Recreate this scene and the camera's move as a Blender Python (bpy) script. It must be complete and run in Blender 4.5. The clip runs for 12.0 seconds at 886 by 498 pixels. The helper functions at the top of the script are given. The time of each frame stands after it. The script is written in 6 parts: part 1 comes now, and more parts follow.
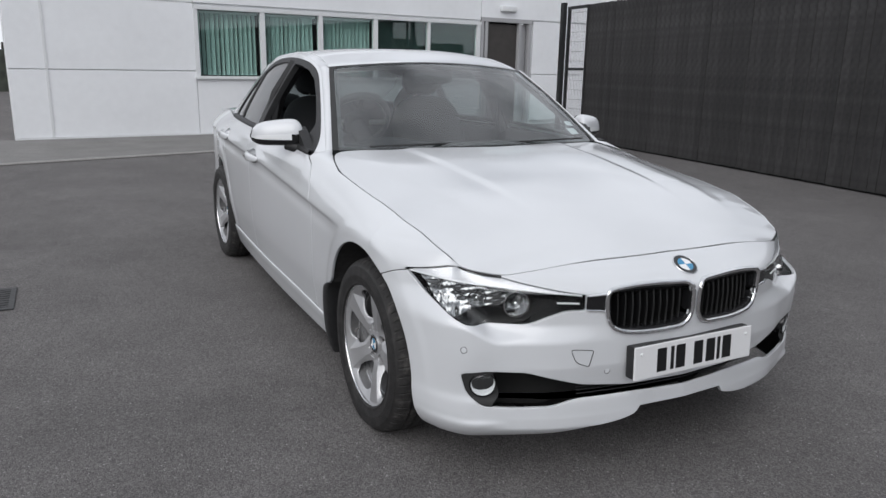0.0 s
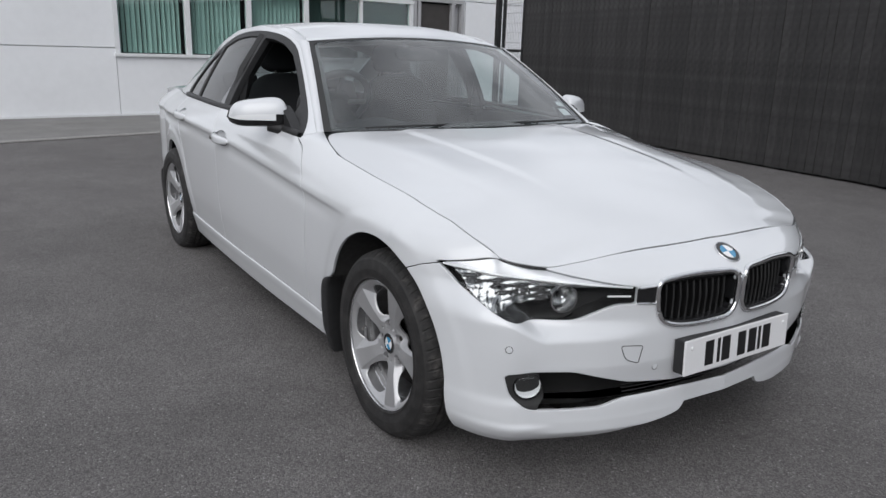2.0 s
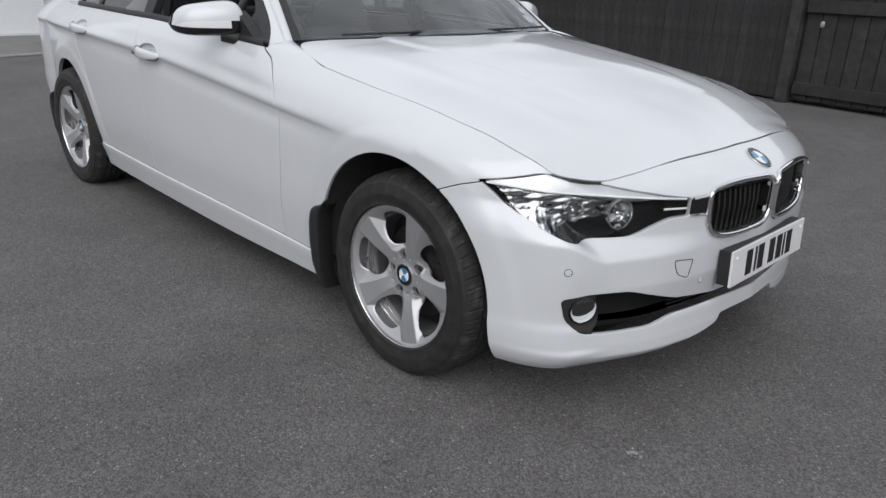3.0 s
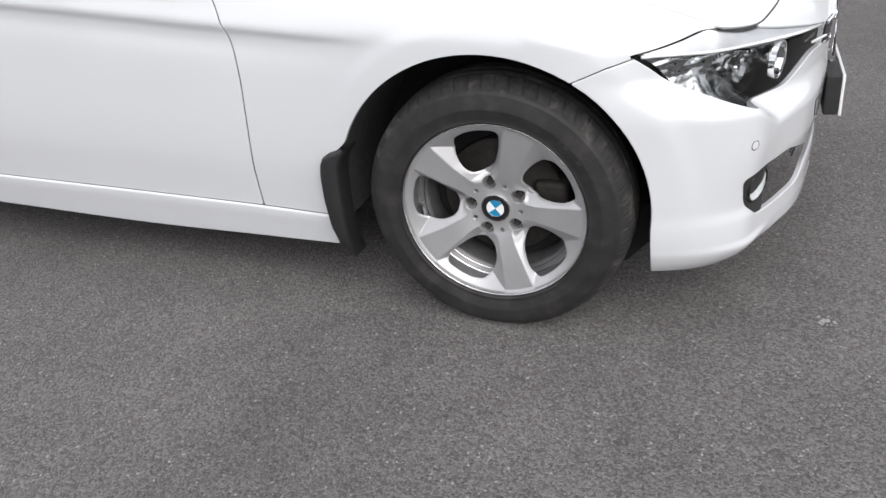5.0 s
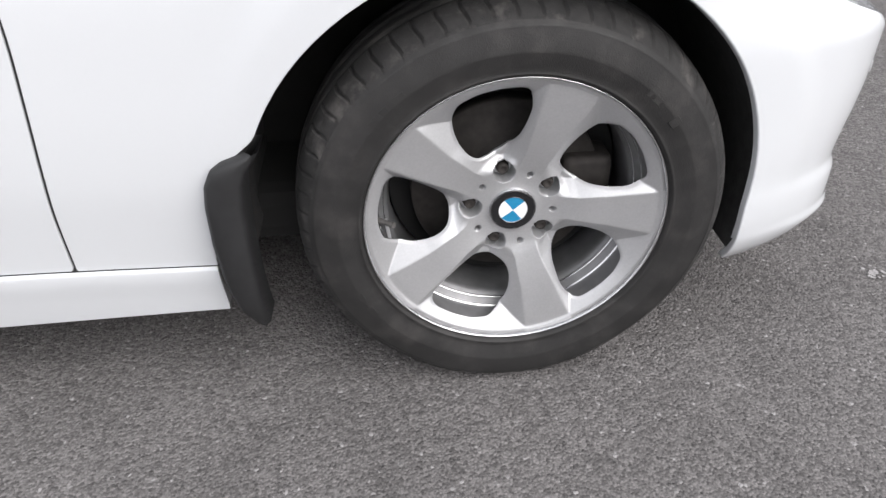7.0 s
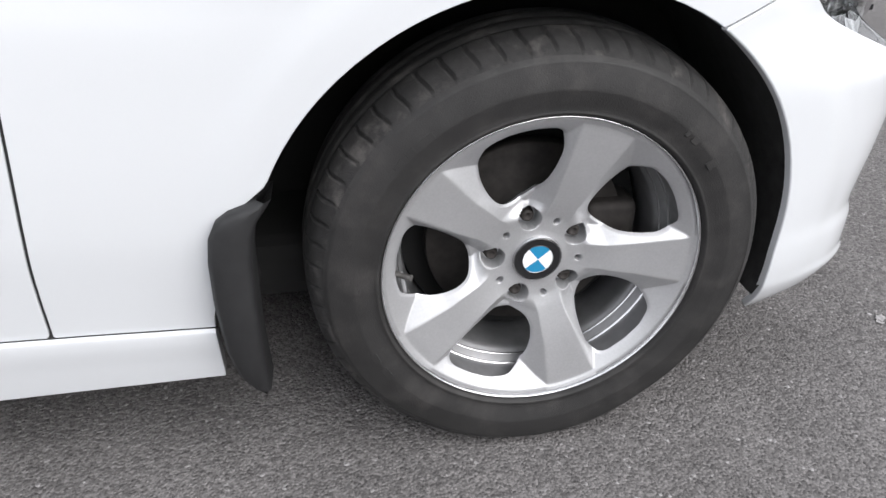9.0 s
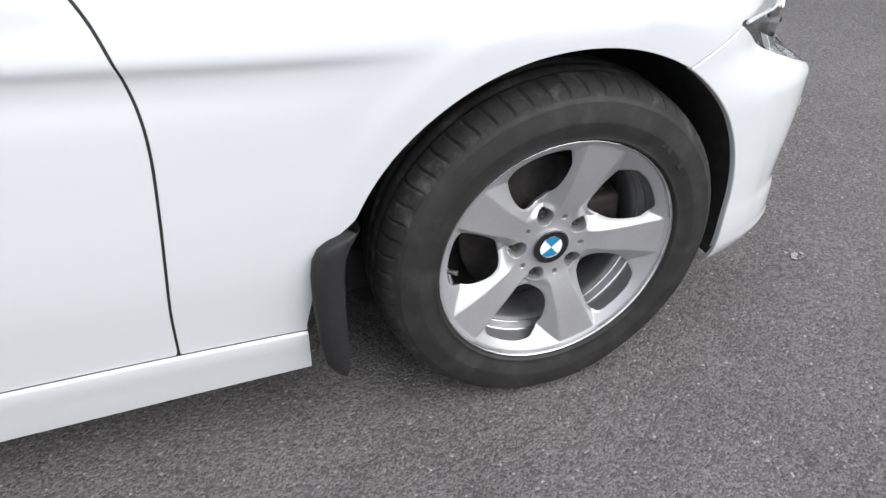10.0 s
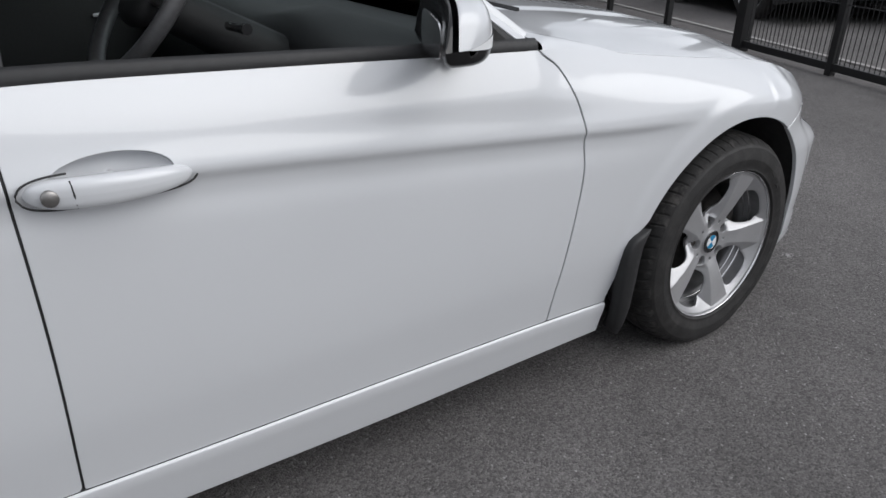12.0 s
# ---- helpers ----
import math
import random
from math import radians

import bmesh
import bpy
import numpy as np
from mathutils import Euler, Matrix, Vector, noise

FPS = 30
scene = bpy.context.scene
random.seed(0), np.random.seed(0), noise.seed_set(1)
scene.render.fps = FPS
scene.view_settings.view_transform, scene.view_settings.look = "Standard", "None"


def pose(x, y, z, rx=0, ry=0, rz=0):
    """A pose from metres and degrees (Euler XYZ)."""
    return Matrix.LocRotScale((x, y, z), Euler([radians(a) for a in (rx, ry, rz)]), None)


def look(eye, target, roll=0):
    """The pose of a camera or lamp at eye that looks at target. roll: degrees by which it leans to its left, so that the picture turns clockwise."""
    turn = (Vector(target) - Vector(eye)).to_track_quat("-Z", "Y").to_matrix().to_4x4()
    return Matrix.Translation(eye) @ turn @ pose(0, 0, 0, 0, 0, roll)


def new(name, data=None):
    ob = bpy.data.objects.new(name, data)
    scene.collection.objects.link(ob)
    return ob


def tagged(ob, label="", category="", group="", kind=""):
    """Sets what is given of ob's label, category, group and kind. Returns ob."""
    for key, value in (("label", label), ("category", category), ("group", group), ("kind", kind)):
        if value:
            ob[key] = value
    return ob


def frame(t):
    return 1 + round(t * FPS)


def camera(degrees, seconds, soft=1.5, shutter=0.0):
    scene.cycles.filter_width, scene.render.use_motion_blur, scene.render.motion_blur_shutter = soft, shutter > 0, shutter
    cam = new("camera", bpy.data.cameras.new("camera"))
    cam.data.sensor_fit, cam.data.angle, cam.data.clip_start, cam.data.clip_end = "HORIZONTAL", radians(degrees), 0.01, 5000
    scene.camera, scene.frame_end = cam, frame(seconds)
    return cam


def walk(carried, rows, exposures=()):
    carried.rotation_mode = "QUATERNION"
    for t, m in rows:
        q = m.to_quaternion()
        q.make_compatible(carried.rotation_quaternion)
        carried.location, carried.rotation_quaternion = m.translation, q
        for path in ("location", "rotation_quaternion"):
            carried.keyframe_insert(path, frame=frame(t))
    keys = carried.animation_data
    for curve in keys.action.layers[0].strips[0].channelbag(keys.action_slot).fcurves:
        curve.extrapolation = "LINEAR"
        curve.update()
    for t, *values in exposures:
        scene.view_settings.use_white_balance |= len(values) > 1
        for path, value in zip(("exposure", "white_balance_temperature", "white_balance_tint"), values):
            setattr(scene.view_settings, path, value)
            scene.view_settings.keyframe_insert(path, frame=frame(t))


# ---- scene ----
cam = camera(62.5, 12.0)
PATH = [
    (0, (2.405, -1.792, 1.332), (0.682, -0.899, 0.848), 1.1),
    (0.5, (2.402, -1.797, 1.34), (0.68, -0.905, 0.851), 1.2),
    (1, (2.368, -1.847, 1.338), (0.656, -0.934, 0.85), 1.4),
    (1.5, (2.262, -1.906, 1.328), (0.57, -0.968, 0.82), 1.4),
    (2, (2.048, -1.99, 1.296), (0.444, -0.915, 0.772), 1.8),
    (2.5, (1.829, -2.171, 1.26), (0.37, -0.939, 0.665), 0.4),
    (2.7, (1.733, -2.228, 1.235), (0.328, -0.959, 0.591), 1.3),
    (4.3, (0.873, -2.251, 1.147), (-0.142, -0.772, 0.261), 0.3),
    (4.5, (0.764, -2.269, 1.139), (-0.199, -0.777, 0.219), 0.1),
    (5, (0.484, -2.327, 1.132), (-0.187, -0.736, 0.123), -5.5),
    (5.5, (0.277, -2.256, 1.117), (-0.22, -0.624, 0.073), -5.1),
    (6, (0.049, -2.162, 1.122), (-0.172, -0.517, 0.006), -3.7),
    (6.5, (-0.076, -1.983, 1.055), (-0.064, -0.341, -0.087), -3.6),
    (7, (-0.189, -1.759, 0.919), (-0.049, -0.14, -0.245), -1.3),
    (7.5, (-0.23, -1.678, 0.823), (-0.052, 0.039, -0.187), -1.3),
    (9.5, (-0.369, -1.68, 0.927), (0.023, -0.037, -0.143), 0.3),
    (10, (-0.536, -1.793, 1.085), (-0.01, -0.251, -0.075), -0.5),
    (10.5, (-0.781, -1.908, 1.152), (0.035, -0.426, 0.087), -0.3),
    (11, (-1.094, -1.933, 1.22), (0.002, -0.632, 0.168), 2.0),
    (11.5, (-1.433, -2.021, 1.212), (-0.376, -0.598, 0.286), 1.5),
    (12, (-1.802, -1.967, 1.214), (-0.746, -0.503, 0.352), 1.4),
]
walk(cam, [(t, look(eye, target, roll)) for t, eye, target, roll in PATH], exposures=((0.0, 0.08, 6250, 10), (2.7, 0.08, 6250, 10), (4.3, 0.52, 6400, 10), (5.5, 0.85, 6450, 11), (7.0, 1.06, 6450, 11), (7.7, 1.2, 6350, 11), (9.5, 1.03, 6350, 10), (10.0, 0.95, 6300, 10), (10.5, 0.76, 6300, 10), (11.0, 0.55, 6300, 10), (11.5, 0.30, 6280, 10), (12.0, 0.08, 6250, 10)))

# ---- sky, sun, exposure ----
world = bpy.data.worlds.new("overcast_sky")
scene.world = world
world.use_nodes = True
wn, wl = world.node_tree.nodes, world.node_tree.links
wn.clear()
SUN_UP, SUN_TURN = radians(39), radians(141)
sky = wn.new("ShaderNodeTexSky")
sky.sky_type, sky.sun_disc, sky.sun_elevation, sky.sun_rotation = "NISHITA", False, SUN_UP, SUN_TURN
sky.air_density, sky.dust_density, sky.ozone_density = 1.0, 3.0, 1.0
grey = wn.new("ShaderNodeHueSaturation")
grey.inputs["Saturation"].default_value = 0.35
wl.new(sky.outputs["Color"], grey.inputs["Color"])
coord = wn.new("ShaderNodeTexCoord")
stretch = wn.new("ShaderNodeMapping")
stretch.inputs["Scale"].default_value = (1.6, 1.6, 3.2)
wl.new(coord.outputs["Generated"], stretch.inputs["Vector"])
puffs = wn.new("ShaderNodeTexNoise")
puffs.inputs["Scale"].default_value, puffs.inputs["Detail"].default_value, puffs.inputs["Roughness"].default_value = 1.5, 5.0, 0.52
wl.new(stretch.outputs["Vector"], puffs.inputs["Vector"])
cover = wn.new("ShaderNodeValToRGB")
cover.color_ramp.elements[0].position, cover.color_ramp.elements[1].position = 0.30, 0.56
wl.new(puffs.outputs["Fac"], cover.inputs["Fac"])
cloud = wn.new("ShaderNodeMixRGB")
cloud.inputs["Color2"].default_value = (12.0, 12.15, 12.6, 1)
wl.new(cover.outputs["Color"], cloud.inputs["Fac"])
wl.new(grey.outputs["Color"], cloud.inputs["Color1"])
back = wn.new("ShaderNodeBackground")
back.inputs["Strength"].default_value = 0.073
wl.new(cloud.outputs["Color"], back.inputs["Color"])
wl.new(back.outputs["Background"], wn.new("ShaderNodeOutputWorld").inputs["Surface"])
sun_data = bpy.data.lights.new("sun", "SUN")
sun_data.energy, sun_data.angle, sun_data.color = 1.6, radians(60), (1.0, 0.97, 0.93)
sun = new("sun", sun_data)
sun.matrix_world = look((0, 0, 30), Vector((0, 0, 30)) - 10 * Vector((math.sin(SUN_TURN) * math.cos(SUN_UP), math.cos(SUN_TURN) * math.cos(SUN_UP), math.sin(SUN_UP))))


# ---- materials ----
def rgb(*c):
    return (*c, 1.0) if len(c) == 3 else (c[0], c[0], c[0], 1.0)


def material(name, base, rough=0.5, metal=0.0, vary=0.0, scale=20.0, bump=0.0, bump_scale=200.0, coat=0.0, spec=0.5, rough_vary=0.0, big=0.0, big_scale=1.5, each=0.0):
    """A surface with variation at two scales (fine grain and large stains), fine relief, and a shade for each piece."""
    m = bpy.data.materials.new(name)
    m.use_nodes = True
    nodes, links = m.node_tree.nodes, m.node_tree.links
    b = nodes["Principled BSDF"]
    b.inputs["Base Color"].default_value = rgb(*base) if isinstance(base, tuple) else rgb(base)
    b.inputs["Roughness"].default_value, b.inputs["Metallic"].default_value = rough, metal
    b.inputs["Coat Weight"].default_value, b.inputs["Coat Roughness"].default_value = coat, 0.05
    b.inputs["Specular IOR Level"].default_value = spec
    tc = nodes.new("ShaderNodeTexCoord")
    colour = None

    def noise_at(size, detail=4.0):
        n = nodes.new("ShaderNodeTexNoise")
        n.inputs["Scale"].default_value, n.inputs["Detail"].default_value = size, detail
        links.new(tc.outputs["Object"], n.inputs["Vector"])
        return n.outputs["Fac"]

    def times(prev, fac, amount):
        ramp = nodes.new("ShaderNodeMapRange")
        ramp.inputs["From Min"].default_value, ramp.inputs["From Max"].default_value = 0.25, 0.75
        ramp.inputs["To Min"].default_value, ramp.inputs["To Max"].default_value = 1 - amount, 1 + amount
        links.new(fac, ramp.inputs["Value"])
        mix = nodes.new("ShaderNodeMixRGB")
        mix.blend_type, mix.inputs["Fac"].default_value = "MULTIPLY", 1.0
        if prev is None:
            mix.inputs["Color1"].default_value = b.inputs["Base Color"].default_value
        else:
            links.new(prev, mix.inputs["Color1"])
        links.new(ramp.outputs["Result"], mix.inputs["Color2"])
        return mix.outputs["Color"]

    if vary:
        colour = times(colour, noise_at(scale), vary)
    if big:
        colour = times(colour, noise_at(big_scale, 6.0), big)
    if each:
        info = nodes.new("ShaderNodeObjectInfo")
        spread = nodes.new("ShaderNodeMapRange")
        spread.inputs["To Min"].default_value, spread.inputs["To Max"].default_value = 0.25, 0.75
        links.new(info.outputs["Random"], spread.inputs["Value"])
        colour = times(colour, spread.outputs["Result"], each)
    if colour:
        links.new(colour, b.inputs["Base Color"])
    if rough_vary:
        ramp = nodes.new("ShaderNodeMapRange")
        ramp.inputs["To Min"].default_value, ramp.inputs["To Max"].default_value = rough - rough_vary, rough + rough_vary
        links.new(noise_at(scale * 0.6), ramp.inputs["Value"])
        links.new(ramp.outputs["Result"], b.inputs["Roughness"])
    if bump:
        bn = nodes.new("ShaderNodeBump")
        bn.inputs["Strength"].default_value, bn.inputs["Distance"].default_value = 1.0, bump
        links.new(noise_at(bump_scale, 3.0), bn.inputs["Height"])
        links.new(bn.outputs["Normal"], b.inputs["Normal"])
    return m


def glass_material(name, tint, rough=0.0, gloss_min=0.05):
    """A thin pane: it lets light straight through, tinted, and reflects at its surface, more so at a grazing view."""
    m = bpy.data.materials.new(name)
    m.use_nodes = True
    nodes, links = m.node_tree.nodes, m.node_tree.links
    nodes.clear()
    clear, gloss, mix, facing, power, scale = (nodes.new(k) for k in ("ShaderNodeBsdfTransparent", "ShaderNodeBsdfGlossy", "ShaderNodeMixShader", "ShaderNodeLayerWeight", "ShaderNodeMath", "ShaderNodeMapRange"))
    clear.inputs["Color"].default_value = rgb(*tint)
    gloss.inputs["Roughness"].default_value, gloss.inputs["Color"].default_value = rough, rgb(1.0)
    facing.inputs["Blend"].default_value = 0.5
    power.operation, power.inputs[1].default_value = "POWER", 4.6
    scale.inputs["To Min"].default_value = gloss_min
    links.new(facing.outputs["Facing"], power.inputs[0])
    links.new(power.outputs["Value"], scale.inputs["Value"])
    links.new(scale.outputs["Result"], mix.inputs["Fac"])
    links.new(clear.outputs["BSDF"], mix.inputs[1])
    links.new(gloss.outputs["BSDF"], mix.inputs[2])
    links.new(mix.outputs["Shader"], nodes.new("ShaderNodeOutputMaterial").inputs["Surface"])
    return m


PAINT = material("white_car_paint", (0.60, 0.612, 0.632), 0.30, vary=0.012, scale=900, coat=1.0, big=0.015, big_scale=2.2)
BLACK_PLASTIC = material("black_plastic", (0.016, 0.016, 0.017), 0.55, vary=0.25, scale=60, bump=0.0004, bump_scale=900)
GLOSS_BLACK = material("gloss_black_trim", (0.012, 0.012, 0.013), 0.18, vary=0.1, scale=40)
RUBBER_SEAL = material("rubber_seal", (0.02, 0.02, 0.02), 0.6, vary=0.2, scale=80)
TYRE = material("tyre_rubber", (0.0125, 0.0118, 0.0117), 0.66, vary=0.35, scale=38, big=0.40, big_scale=7, bump=0.0005, bump_scale=500, rough_vary=0.12)
TREAD = material("worn_tread_rubber", (0.0165, 0.0157, 0.0155), 0.82, vary=0.45, scale=70, big=0.35, big_scale=14, bump=0.0008, bump_scale=500)


def dusted(m, colour, scale, lo, hi):
    """Patches of pale road dust over a surface."""
    nodes, links = m.node_tree.nodes, m.node_tree.links
    b = nodes["Principled BSDF"]
    under_ = b.inputs["Base Color"].links[0].from_socket
    tc, n, r, mix = (nodes.new(k) for k in ("ShaderNodeTexCoord", "ShaderNodeTexNoise", "ShaderNodeMapRange", "ShaderNodeMixRGB"))
    n.inputs["Scale"].default_value, n.inputs["Detail"].default_value, n.inputs["Roughness"].default_value = scale, 7.0, 0.65
    r.inputs["From Min"].default_value, r.inputs["From Max"].default_value = lo, hi
    mix.inputs["Color2"].default_value = rgb(*colour)
    links.new(tc.outputs["Object"], n.inputs["Vector"]), links.new(n.outputs["Fac"], r.inputs["Value"])
    links.new(r.outputs["Result"], mix.inputs["Fac"]), links.new(under_, mix.inputs["Color1"])
    links.new(mix.outputs["Color"], b.inputs["Base Color"])


dusted(TREAD, (0.085, 0.078, 0.074), 26, 0.52, 0.78)
dusted(TYRE, (0.036, 0.033, 0.032), 18, 0.50, 0.80)
ALLOY = material("silver_alloy", (0.44, 0.44, 0.45), 0.40, 0.60, vary=0.05, scale=300, bump=0.00006, bump_scale=2500, big=0.06, big_scale=12, rough_vary=0.06)
# duller than the spokes; shade inside the rim also darkens this grey
BARREL = material("dull_shaded_rim_barrel", (0.20, 0.20, 0.205), 0.5, 0.6, vary=0.15, scale=40, big=0.2, big_scale=9)
BRUSHED = material("machined_alloy", (0.62, 0.62, 0.63), 0.25, 1.0, vary=0.05, scale=200)
CHROME = material("chrome", (0.80, 0.80, 0.81), 0.07, 1.0)
REFLECTOR = material("lamp_reflector", (0.40, 0.405, 0.41), 0.14, 1.0)
GRILLE_BLACK = material("black_grille_bar", (0.006, 0.006, 0.0065), 0.42, vary=0.2, scale=60)
SATIN = material("satin_silver", (0.62, 0.62, 0.64), 0.38, 0.6, vary=0.04, scale=60)
CAST_IRON = material("rusty_cast_iron", (0.032, 0.028, 0.026), 0.75, 0.3, vary=0.4, scale=60, big=0.3, big_scale=20)
STEEL = material("bare_steel", (0.30, 0.29, 0.28), 0.4, 0.9, vary=0.2, scale=100)
# near-black for underside and openings: their shade is put into the colour
DARK = material("underbody_and_shade_black", (0.008, 0.008, 0.008), 0.9, vary=0.3, scale=15)
LINER = material("arch_liner_felt", (0.034, 0.033, 0.033), 0.92, vary=0.3, scale=50, bump=0.001, bump_scale=250)
BLUE = material("roundel_blue", (0.014, 0.20, 0.38), 0.15, coat=0.6)
WHITE = material("enamel_white", (0.75, 0.76, 0.77), 0.2, coat=0.5)
PLATE_WHITE = material("plate_white", (0.72, 0.72, 0.73), 0.25, vary=0.02, scale=150)
PLATE_BLACK = material("plate_black", (0.008, 0.008, 0.009), 0.35)
SCREEN_GLASS = glass_material("screen_glass", (0.74, 0.82, 0.81), gloss_min=0.13)
TINTED_GLASS = glass_material("tinted_glass", (0.24, 0.27, 0.27), gloss_min=0.10)
LENS_GLASS = glass_material("lamp_lens", (0.93, 0.94, 0.94), gloss_min=0.04)
CABIN = material("charcoal_trim", (0.013, 0.013, 0.014), 0.65, vary=0.2, scale=120, bump=0.0004, bump_scale=800)
CLOTH = material("charcoal_cloth", (0.032, 0.032, 0.035), 0.9, vary=0.3, scale=260, bump=0.0008, bump_scale=600)
# black leather lifted to grey: the wheel rim's highlight is in the colour
LEATHER = material("highlit_leather", (0.075, 0.075, 0.078), 0.42, vary=0.15, scale=90)
HEADLINER = material("grey_headliner", (0.42, 0.41, 0.40), 0.95, vary=0.1, scale=300)


# ---- sheet tools: a sheet is (points, normals, triangles) ----
def sheet(grid, flip=False):
    """A sheet from a grid of points of shape (nu, nv, 3)."""
    nu, nv = grid.shape[:2]
    n = np.cross(np.gradient(grid, axis=0), np.gradient(grid, axis=1))
    n /= np.maximum(np.linalg.norm(n, axis=-1, keepdims=True), 1e-12)
    i = np.arange(nu * nv).reshape(nu, nv)
    a, b, c, d = (k.ravel() for k in (i[:-1, :-1], i[1:, :-1], i[1:, 1:], i[:-1, 1:]))
    f = np.concatenate([np.stack([a, b, c], 1), np.stack([a, c, d], 1)])
    s = (grid.reshape(-1, 3).copy(), n.reshape(-1, 3), f)
    return flipped(s) if flip else s


def flipped(s):
    return s[0], -s[1], s[2][:, ::-1]


def mirrored(s):
    k = np.array([1, -1, 1.0])
    return s[0] * k, s[1] * k, s[2][:, ::-1]


def joined(*sheets):
    v, n, f, at = [], [], [], 0
    for a, b, c in sheets:
        v.append(a), n.append(b), f.append(c + at)
        at += len(a)
    return np.concatenate(v), np.concatenate(n), np.concatenate(f)


def offset(s, d):
    return s[0] + s[1] * d, s[1], s[2]


def keep(s, rule):
    """The part of a sheet where rule(points) < 0, cut cleanly along rule = 0."""
    v, n, f = s
    if not len(f):
        return s
    g = rule(v)
    g = np.where(np.abs(g) < 1e-7, 1e-7, g)
    ins = g[f] < 0
    cnt = ins.sum(1)
    out = [f[cnt == 3]]
    cut = f[(cnt == 1) | (cnt == 2)]
    inc = g[cut] < 0
    one = np.where(inc.sum(1) == 1, np.argmax(inc, 1), np.argmin(inc, 1))
    rows = np.arange(len(cut))
    a, b, c = cut[rows, one], cut[rows, (one + 1) % 3], cut[rows, (one + 2) % 3]
    edges = np.concatenate([np.stack([a, b], 1), np.stack([a, c], 1)])
    key = np.sort(edges, 1)
    uniq, inv = np.unique(key, axis=0, return_inverse=True)
    inv = np.ravel(inv)
    ga, gb = g[uniq[:, 0]], g[uniq[:, 1]]
    t = (ga / (ga - gb))[:, None]
    nv, nn = v[uniq[:, 0]] * (1 - t) + v[uniq[:, 1]] * t, n[uniq[:, 0]] * (1 - t) + n[uniq[:, 1]] * t
    nn /= np.maximum(np.linalg.norm(nn, axis=1, keepdims=True), 1e-12)
    ab, ac = len(v) + inv[:len(cut)], len(v) + inv[len(cut):]
    lone = g[a] < 0
    out.append(np.stack([a, ab, ac], 1)[lone])
    out.append(np.stack([ab, b, c], 1)[~lone])
    out.append(np.stack([ab, c, ac], 1)[~lone])
    f = np.concatenate(out)
    v, n = np.concatenate([v, nv]), np.concatenate([n, nn])
    used, f2 = np.unique(f, return_inverse=True)
    return v[used], n[used], np.asarray(f2).reshape(-1, 3)


def cut(s, rule):
    return keep(s, lambda v: -rule(v))


def inside(poly, a, b, mirror=True):
    """Signed distance to a closed outline in the plane of the axes a and b (negative inside); y counts as a width."""
    p = np.array(poly, float)
    q = np.roll(p, -1, 0)

    def rule(v):
        w = np.stack([np.abs(v[:, a]) if a == 1 and mirror else v[:, a], np.abs(v[:, b]) if b == 1 and mirror else v[:, b]], 1)
        best, odd = np.full(len(w), 1e9), np.zeros(len(w), bool)
        for u, o in zip(p, q):
            e, d = o - u, w - u
            t = np.clip((d @ e) / max(e @ e, 1e-12), 0, 1)
            best = np.minimum(best, ((d - t[:, None] * e) ** 2).sum(1))
            c = (u[1] > w[:, 1]) != (o[1] > w[:, 1])
            if abs(e[1]) > 1e-12:
                odd ^= c & (w[:, 0] < u[0] + (w[:, 1] - u[1]) * e[0] / e[1])
        return np.where(odd, -1, 1) * np.sqrt(best)
    return rule


def rounded(pts, r=0.01, n=5):
    """An outline with its corners rounded; r is one size, or one for each corner."""
    out, k = [], len(pts)
    for i in range(k):
        p, a, b = Vector(pts[i]), Vector(pts[i - 1]), Vector(pts[(i + 1) % k])
        s = r[i] if isinstance(r, (list, tuple)) else r
        u = (a - p).normalized() * min(s, (a - p).length * 0.49)
        w = (b - p).normalized() * min(s, (b - p).length * 0.49)
        for j in range(n + 1):
            t = j / n
            out.append(tuple((p + u) * (1 - t) ** 2 + p * 2 * t * (1 - t) + (p + w) * t * t))
    return out


def curve_points(pts, n=8):
    """A smooth open curve through points (Catmull-Rom)."""
    p = [np.array(q, float) for q in pts]
    p = [2 * p[0] - p[1], *p, 2 * p[-1] - p[-2]]
    out = []
    for i in range(1, len(p) - 2):
        for j in range(n):
            t = j / n
            out.append(0.5 * (2 * p[i] + (p[i + 1] - p[i - 1]) * t + (2 * p[i - 1] - 5 * p[i] + 4 * p[i + 1] - p[i + 2]) * t * t + (3 * p[i] - p[i - 1] - 3 * p[i + 1] + p[i + 2]) * t ** 3))
    return [tuple(q) for q in (*out, p[-2])]


